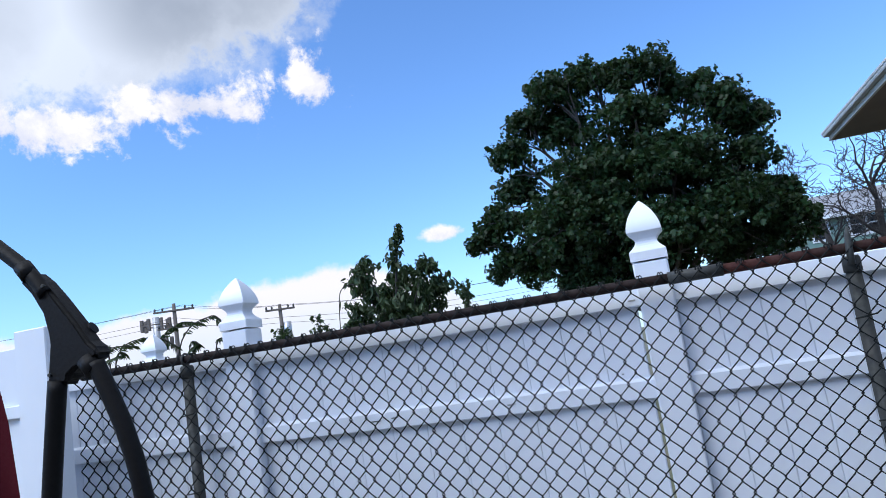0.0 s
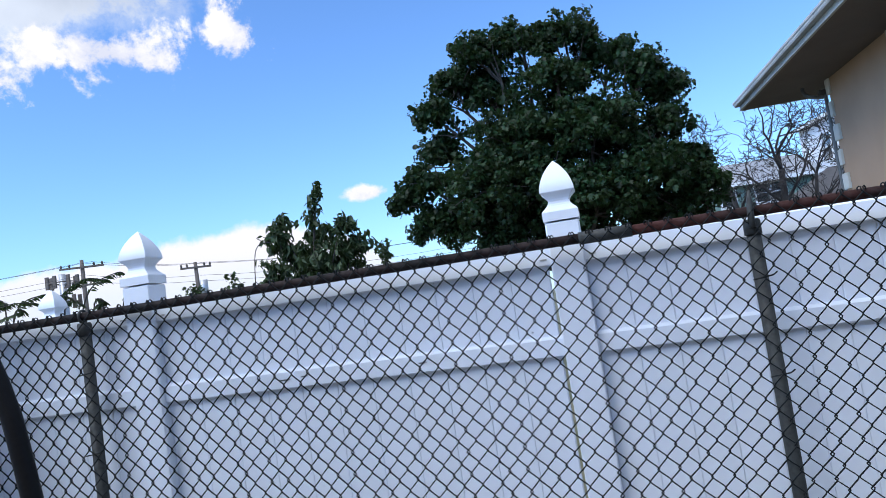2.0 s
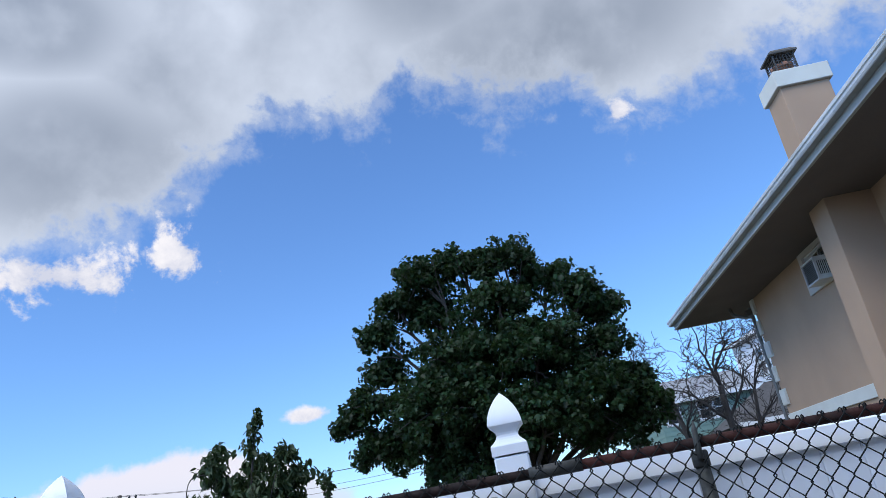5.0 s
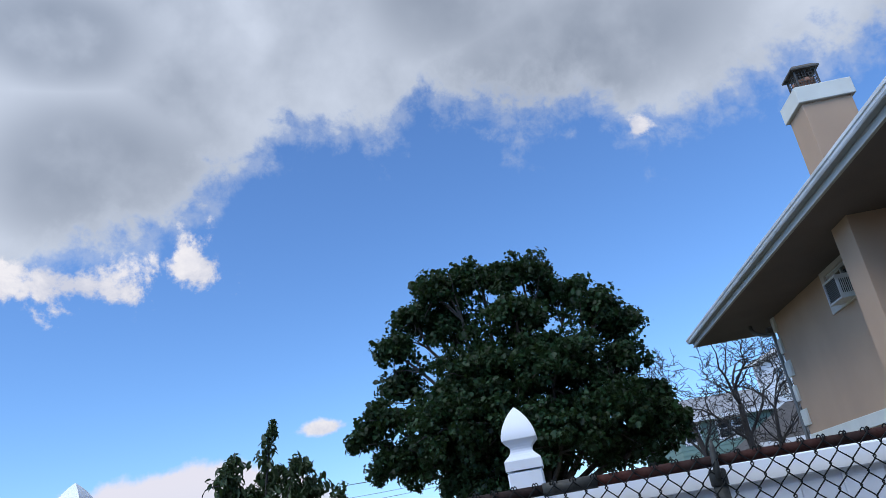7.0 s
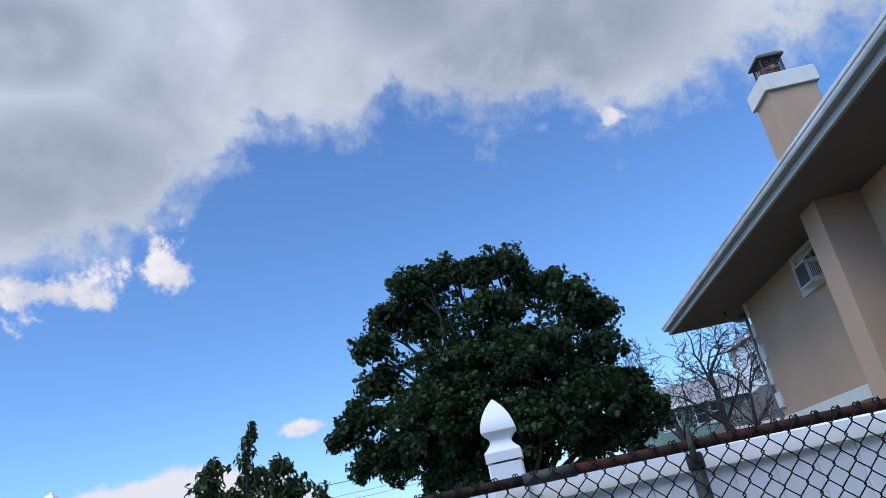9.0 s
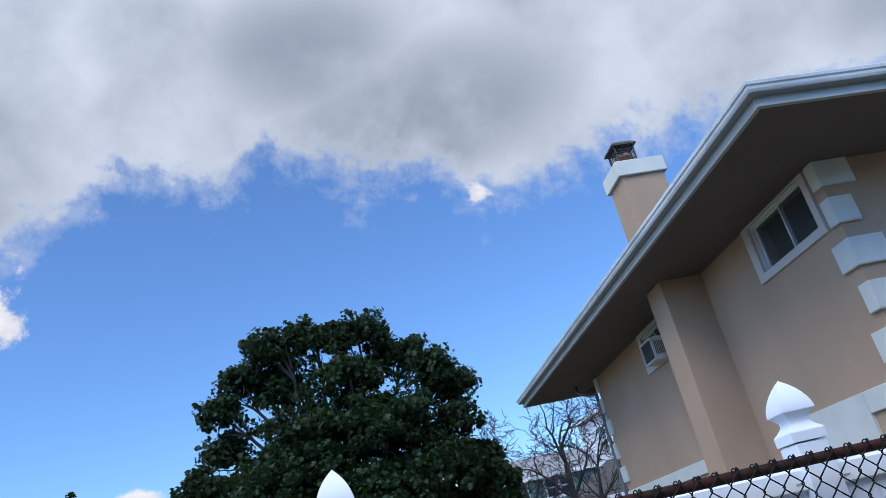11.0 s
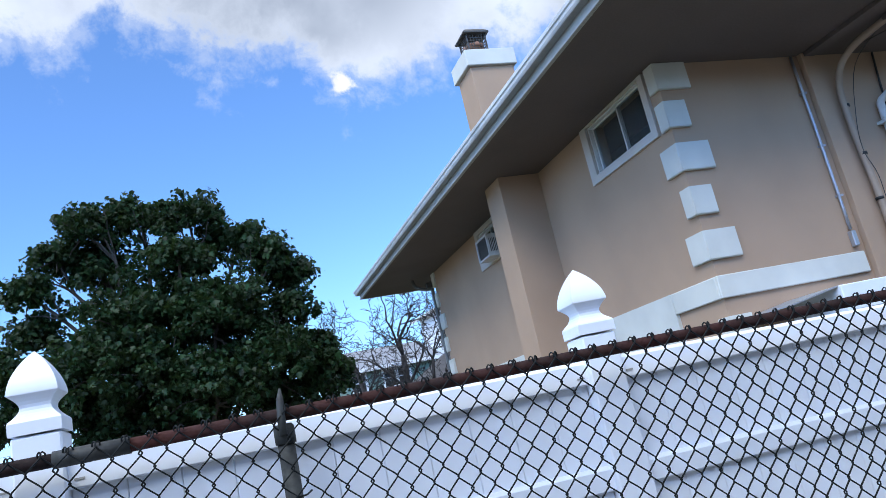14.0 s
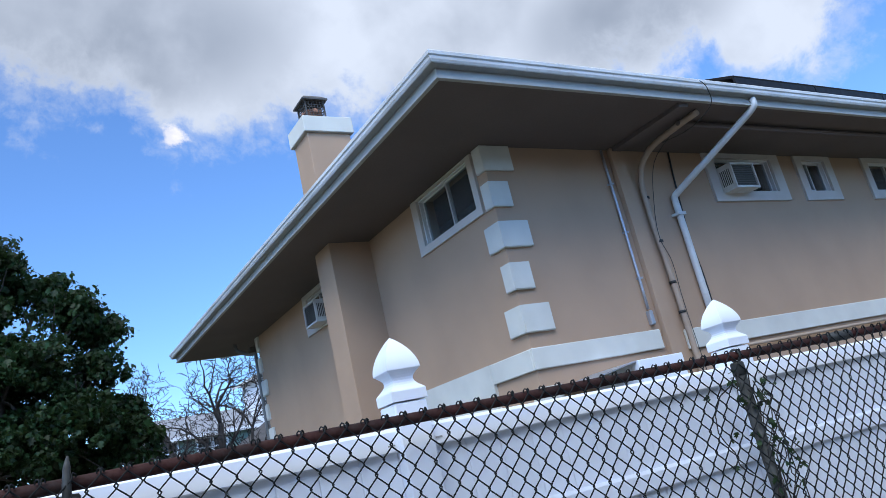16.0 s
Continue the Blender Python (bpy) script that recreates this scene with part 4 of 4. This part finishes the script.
def bare_tree(m, seed, stems):
    rng = np.random.default_rng(seed)
    t = thing("bare_tree", "leafless grey tree with fine spreading twigs", "tree", m)
    bm = bmesh.new()

    def grow(p, d, L, r, depth):
        n = 4
        pts, q, dd = [Vector(p)], Vector(p), Vector(d)
        for k in range(n):
            dd = (dd + Vector(rng.normal(size=3)) * 0.24 + Vector((0, 0, 0.02))).normalized()
            q = q + dd * L / n
            pts.append(q.copy())
        tube(bm, pts, [max(r * (1 - 0.5 * k / n), 0.0085) for k in range(n + 1)], 7 if depth < 2 else 4, caps=False)
        if depth >= 6:
            return
        for k in range(3 if depth < 3 else 2):
            f = (0.45, 0.75, 1.0)[k]
            i = min(int(f * n), n)
            side = Vector(rng.normal(size=3))
            side.y *= 0.6
            nd = (dd * 0.75 + side.normalized() * (0.62 if depth else 0.8)).normalized()
            grow(pts[i], nd, L * (0.55 + 0.25 * rng.random()), max(r * 0.5, 0.007), depth + 1)
    for x, lean, L, r in stems:
        p, d = Vector((x, 0, 0)), Vector((lean, 0, 1)).normalized()
        pts = [p + d * L * f + Vector((0.06 * math.sin(7 * f + x), 0, 0)) for f in (0, 0.25, 0.5, 0.75, 1.0)]
        part("trunk", tube(bmesh.new(), pts, [r, r * 0.92, r * 0.86, r * 0.8, r * 0.7], 9), BARE, t)
        for q, o in ((pts[2], 0.9), (pts[3], -0.8), (pts[3], 0.7), (pts[4], -0.5), (pts[4], 0.45), (pts[4], 0.0)):
            grow(q, (d + Vector((o, 0.3 * rng.normal(), 0.15))).normalized(), 1.35 + 0.35 * rng.random(), r * 0.42, 1)
    tagged(part("twig", bm, BARE, t, "fine leafless twigs"), kind="stuff")


bare_tree(pose(5.9, 24.0, 0), 11, [(0.0, -0.06, 4.2, 0.13), (0.45, 0.06, 3.9, 0.075)])
bare_tree(pose(5.25, 24.6, 0), 21, [(0.0, -0.27, 3.9, 0.11)])

# ---- foreground: swing frame ----
swing = thing("patio_swing", "black steel patio swing frame with maroon canvas", "swing", pose(-1.491, 1.2, 0.012))
X0, Z0 = 1.5, -0.012


def sw(x, z, y=0.0):
    return (x + X0, y, z + Z0)


part("canopy_arm", tube(bmesh.new(), bend([sw(-2.9, 2.60, 0.0), sw(-2.2, 2.42), sw(-1.70, 2.055), sw(-1.575, 1.925)], 6), 0.0185, 12), BLACK, swing, "black curved canopy arm")
JOINT = [(-1.613, 1.988), (-1.578, 1.957), (-1.544, 1.916), (-1.491, 1.846), (-1.460, 1.798), (-1.437, 1.777), (-1.431, 1.759), (-1.472, 1.745), (-1.502, 1.739), (-1.522, 1.726), (-1.527, 1.707), (-1.590, 1.711), (-1.574, 1.805), (-1.576, 1.832), (-1.588, 1.883), (-1.618, 1.934), (-1.653, 1.973)]
bm = bmesh.new()
near, far = [[bm.verts.new(sw(x, z, y)) for x, z in JOINT] for y in (-0.010, 0.042)]
bm.faces.new(near)
bm.faces.new(far[::-1])
for k in range(len(JOINT)):
    bm.faces.new((near[k], near[k - 1], far[k - 1], far[k]))
bmesh.ops.recalc_face_normals(bm, faces=bm.faces)
bmesh.ops.bevel(bm, geom=[e for e in bm.edges if e.calc_face_angle(0) > 0.5], offset=0.009, segments=3, affect="EDGES")
for a, b, r in (((-1.642, 2.006), (-1.618, 1.975), 0.0215), ((-1.475, 1.757), (-1.452, 1.728), 0.0235)):
    tube(bm, [sw(*a), sw(*b)], r, 14)
part("joint", bm, BLACK_PL, swing, "moulded black plastic joint")
part("knob", tube(bmesh.new(), [sw(-1.51, 1.815, 0.03), sw(-1.478, 1.832, 0.035)], [0.012, 0.015], 12), BLACK_PL, swing)
for z in (1.945, 1.735):
    part("bolt", tube(bmesh.new(), [sw(-1.572, z, -0.016), sw(-1.572, z, -0.008)], 0.004, 8), GALV, swing)
part("leg", tube(bmesh.new(), bend([sw(-1.563, 1.72), sw(-1.606, 1.459), sw(-1.69, 0.9), sw(-1.82, 0.0)], 6), 0.0215, 12), BLACK, swing)
part("leg", tube(bmesh.new(), bend([sw(-1.45, 1.745), sw(-1.413, 1.66), sw(-1.38, 1.57), sw(-1.349, 1.43), sw(-1.27, 0.9), sw(-1.16, 0.0)], 6), 0.0205, 12), BLACK, swing)
bm = bmesh.new()
cols = []
for k in range(15):
    f = k / 14
    col = []
    for j in range(9):
        z = 1.80 - 1.35 * j / 8
        edge_x = -1.748 + 0.085 * (1 - math.exp((z - 1.80) / 0.25))
        col.append(bm.verts.new(sw(-2.3 + (edge_x + 2.3) * f, z - 0.015 * math.sin(k * 1.3), 0.02 * math.sin(k * 1.9 + j * 0.3) - 0.03)))
    cols.append(col)
for c, d in zip(cols, cols[1:]):
    for j in range(8):
        bm.faces.new((c[j], d[j], d[j + 1], c[j + 1])).smooth = True
bmesh.ops.solidify(bm, geom=bm.faces[:], thickness=0.012)
part("canvas", bm, MAROON, swing, "hanging maroon canvas")

# ---- chain-link fence ----
def chain_y(x):
    return 2.728 - 0.02 * x


def chain_z(x):
    return 1.798 - 0.005 * x


CX0, CX1 = -3.02, 11.5
chain = thing("chain_link_fence", "chain-link fence with a rusty top rail and dark wire", "fence", pose(0, 0, 0))
for a, b, mat, txt in ((CX0, -0.094, RAIL_DARK, "blackened steel top rail"), (-0.086, CX1, RUST, "rusted steel top rail")):
    part("top_rail", tube(bmesh.new(), [(x, chain_y(x) + 0.025, chain_z(x)) for x in np.linspace(a, b, 16)], 0.0198, 12), mat, chain, txt)
for x in (-0.09, 3.9, 7.8):
    part("rail_sleeve", tube(bmesh.new(), [(x - 0.1, chain_y(x) + 0.025, chain_z(x)), (x + 0.1, chain_y(x) + 0.025, chain_z(x))], 0.0245, 12), GALV, chain, "grey rail coupling")
for x in (-2.403, 0.432, 3.146, 5.9, 8.65, 11.4):
    y, z = chain_y(x), chain_z(x)
    p = part("post", tube(bmesh.new(), [(x, y + 0.03, 0), (x, y + 0.03, z - 0.045)], 0.0255, 14), GALV, chain, "weathered steel fence post")
    bm = bmesh.new()
    tube(bm, [(x, y + 0.03, z - 0.085), (x, y + 0.03, z - 0.036), (x, y + 0.03, z - 0.028)], [0.031, 0.031, 0.026], 14)
    if 0 < x < 1:
        tube(bm, [(x - 0.006, y - 0.004, z - 0.06), (x - 0.004, y - 0.006, z), (x, y - 0.004, z + 0.045), (x + 0.004, y, z + 0.075)], [0.013, 0.012, 0.010, 0.003], 8)
    ring = [(x, y + 0.025 + 0.028 * math.cos(2 * math.pi * k / 14), z + 0.028 * math.sin(2 * math.pi * k / 14)) for k in range(15)]
    tube(bm, ring, 0.006, 6)
    part("post_cap", bm, GALV, p, "steel loop cap round the rail")
    for zz in (0.3, 0.75, 1.2, 1.55):
        part("wire_tie", tube(bmesh.new(), [(x - 0.035, y - 0.006, zz), (x, y - 0.012, zz + 0.004), (x + 0.035, y - 0.006, zz + 0.008), (x + 0.05, y - 0.008, zz + 0.018)], 0.003, 5), WIRE, p)


def woven_wire():
    """Zigzag wires that hook into one another; each runs from the ground to the rail."""
    PX, PZ, R = 0.0732, 0.0852, 0.0030
    wires = int((CX1 - CX0) / (PX / 2))
    half = int(1.80 / (PZ / 2))
    vs, fs = [], []
    rng = np.random.default_rng(2)
    for w in range(wires):
        x = CX0 + PX / 2 * w
        top = chain_z(x) + 0.013
        pts = []
        jig = rng.normal(size=3) * 0.002
        for k in range(half):
            s = 1 if (k + w) % 2 == 0 else -1
            z = top - k * PZ / 2
            xx = x + s * (PX / 4 + 0.0018) + jig[0] + 0.0015 * math.sin(k * 0.9 + w)
            y = chain_y(x) - 0.006 + jig[1]
            pts.append((xx - s * 0.004, y + (0.004 if s > 0 else -0.004), z + 0.007))
            pts.append((xx + s * 0.001, y, z))
            pts.append((xx - s * 0.004, y + (-0.004 if s > 0 else 0.004), z - 0.007))
        pts = pts[1:]
        s0, (ax, ay, az0) = (1 if w % 2 == 0 else -1), pts[0]
        pts[:0] = [(ax + s0 * 0.010, ay + 0.012, top + 0.001), (ax + s0 * 0.009, ay + 0.010, top + 0.009), (ax + s0 * 0.004, ay + 0.007, top + 0.014), (ax - s0 * 0.001, ay + 0.003, top + 0.010)]
        pts = np.array(pts)
        d = np.gradient(pts, axis=0)
        d /= np.linalg.norm(d, axis=1)[:, None]
        n1 = np.cross(d, (0, 1, 0))
        n1 /= np.linalg.norm(n1, axis=1)[:, None] + 1e-9
        n2 = np.cross(d, n1)
        b = len(vs)
        for p, u, q in zip(pts, n1, n2):
            for k in range(4):
                a = math.pi / 4 + k * math.pi / 2
                vs.append(p + R * (math.cos(a) * u + math.sin(a) * q))
        for i in range(len(pts) - 1):
            for k in range(4):
                fs.append((b + 4 * i + k, b + 4 * i + (k + 1) % 4, b + 4 * i + 4 + (k + 1) % 4, b + 4 * i + 4 + k))
    me = bpy.data.meshes.new("wire_mesh")
    me.from_pydata([tuple(v) for v in vs], [], fs)
    me.polygons.foreach_set("use_smooth", [True] * len(fs))
    me.materials.append(WIRE)
    return me


tagged(part("wire_mesh", woven_wire(), None, chain, "dark woven diamond wire"), kind="stuff")

# ---- dry vine on the fence post ----
rng = np.random.default_rng(9)
vine = thing("vine", "dry tangled vine clinging to the fence post", "plant", pose(3.146, 2.66, 0))
bm = bmesh.new()
spots = []
for k in range(9):
    p = Vector((rng.normal() * 0.06, 0.02, 0.02))
    pts = [p.copy()]
    for j in range(34):
        p = p + Vector((rng.normal() * 0.035 - p.x * 0.15, rng.normal() * 0.015 - p.y * 0.2, 0.03 + 0.05 * rng.random()))
        pts.append(p.copy())
        if p.z > 0.9 and rng.random() < 0.5:
            spots.append((p.x + rng.normal() * 0.03, p.y + rng.normal() * 0.03, p.z, 0.03))
        if p.z > 1.55 + 0.15 * rng.random():
            break
    tube(bm, pts, 0.003, 4)
tagged(part("stem", bm, BARE, vine), kind="stuff")
leaf_cloud("foliage", spots, 0.024, LEAF, vine, rng, per=2, label="small dull green leaves")

# ---- white vinyl fence ----
FY = 2.902


def vinyl_dz(x):
    return -0.013 * x


def cap_mesh():
    """A gothic post cap: square base, coved neck, flared shoulder and pointed top."""
    bm = bmesh.new()
    prof = [(0.0715, 0.0), (0.0715, 0.036), (0.069, 0.041)]
    for k in range(9):
        a = math.pi * k / 8
        prof.append((0.068 - 0.026 * math.sin(a), 0.042 + 0.074 * (k / 8)))
    prof += [(0.0685, 0.119)]
    for k in range(1, 13):
        f = k / 12
        prof.append((0.0685 * (1 - f ** 1.75) ** 0.9 if f < 1 else 0.001, 0.119 + 0.129 * f))
    rings = [[bm.verts.new((sx * w, sy * w, z)) for sx, sy in ((-1, -1), (1, -1), (1, 1), (-1, 1))] for w, z in prof]
    for i, (a, b) in enumerate(zip(rings, rings[1:])):
        for k in range(4):
            f = bm.faces.new((a[k], a[(k + 1) % 4], b[(k + 1) % 4], b[k]))
            f.smooth = i > 11
    bm.faces.new(rings[0][::-1])
    bm.faces.new(rings[-1])
    bm.normal_update()
    for e in bm.edges:
        if len(e.link_faces) == 2 and e.calc_face_angle(0) > 0.6:
            e.smooth = False
    return mesh_of("cap", bm, VINYL)


CAP = cap_mesh()
POST = mesh_of("post", boxed(-0.0675, 0.0675, -0.0675, 0.0675, 0, 1.881, bev=0.006), VINYL)
BOARD = mesh_of("board", boxed(-0.0765, 0.0765, -0.012, 0.012, 0.08, 1.745, bev=0.003), VINYL)


def vinyl_fence(name, label, y0, posts, slope, lift, gap_at=None):
    vf = thing(name, label, "fence", pose(0, y0, lift))
    for x in posts:
        dz = slope(x)
        p = part("post", POST, None, vf, at=(x, 0, dz))
        c = part("cap", CAP, None, p, "pointed gothic post cap", at=(0, 0, 1.886))
        c.rotation_euler = (0, 0, radians(random.uniform(-1.5, 1.5)))
    for i, (a, b) in enumerate(zip(posts, posts[1:])):
        L, R = a + 0.0675, b - 0.0675
        g = 0.016 if gap_at == i else 0.0
        for lo, hi, t in ((1.712, 1.797, 0.040), (1.350, 1.432, 0.040), (0.06, 0.2, 0.045)):
            bm = bmesh.new()
            vs = []
            for x in (L, R):
                dz = slope(x)
                vs.append([bm.verts.new((x, yy, z + dz)) for yy, z in ((-t, lo + 0.004), (-t + 0.004, lo), (t, lo), (t, hi), (-t + 0.012, hi), (-t, hi - 0.012))])
            for k in range(6):
                bm.faces.new((vs[0][k], vs[0][(k + 1) % 6], vs[1][(k + 1) % 6], vs[1][k]))
            bm.faces.new(vs[0])
            bm.faces.new(vs[1][::-1])
            part("rail", bm, VINYL, vf)
        for xs in (L + 0.03, R - 0.03):
            part("screw_tab", boxed(xs - 0.014, xs + 0.014, -0.0425, -0.0405, 1.735 + slope(xs), 1.741 + slope(xs)), AC_GRILLE, vf)
        n = 11
        pitch = (R - L - g) / n
        for k in range(n):
            x = L + pitch * (k + 0.5)
            ob = part("board", BOARD, None, vf, at=(x, -0.002, slope(x)))
            ob.scale = ((pitch - 0.0012) / 0.153, 1, 1)
        part("groove_backing", boxed(L, R - g, 0.026, 0.030, 0.1, 1.72 + min(slope(L), slope(R))), VINYL, vf)
        if g:
            for sx, sz, sl in ((R - 1.22, 1.405, 0.05), (R - 1.12, 1.41, 0.03), (R - 0.60, 1.40, 0.035), (R - 0.12, 1.46, 0.008)):
                part("scuff", boxed(sx, sx + sl, -0.0418, -0.0402, sz, sz + 0.005), CABLE, vf)
    return vf


vinyl_fence("vinyl_fence", "white vinyl privacy fence with gothic post caps", FY, [-3.98, -2.149, -0.246, 1.564, 3.378, 5.19, 7.0, 8.82, 10.64], vinyl_dz, 0.0, gap_at=1)
vinyl_fence("vinyl_fence", "second white vinyl fence behind the first", 4.6, [-5.85, -4.03, -2.98], lambda x: min(0.019, -0.19 * (x + 4.03) + 0.019), 0.0)
# flat-topped gate post and panel at the yard's corner
side = thing("side_screen", "white vinyl corner post with a flat panel beside it", "fence", pose(-3.07, 2.60, 0))
part("post", boxed(-0.075, 0.115, -0.06, 0.06, 0, 2.062, bev=0.006), VINYL, side)
part("panel", boxed(-1.2, -0.075, -0.02, 0.02, 0.05, 1.99, bev=0.004), VINYL, side)
part("rail", boxed(-1.2, -0.075, -0.045, -0.02, 1.66, 1.72, bev=0.004), VINYL, side)
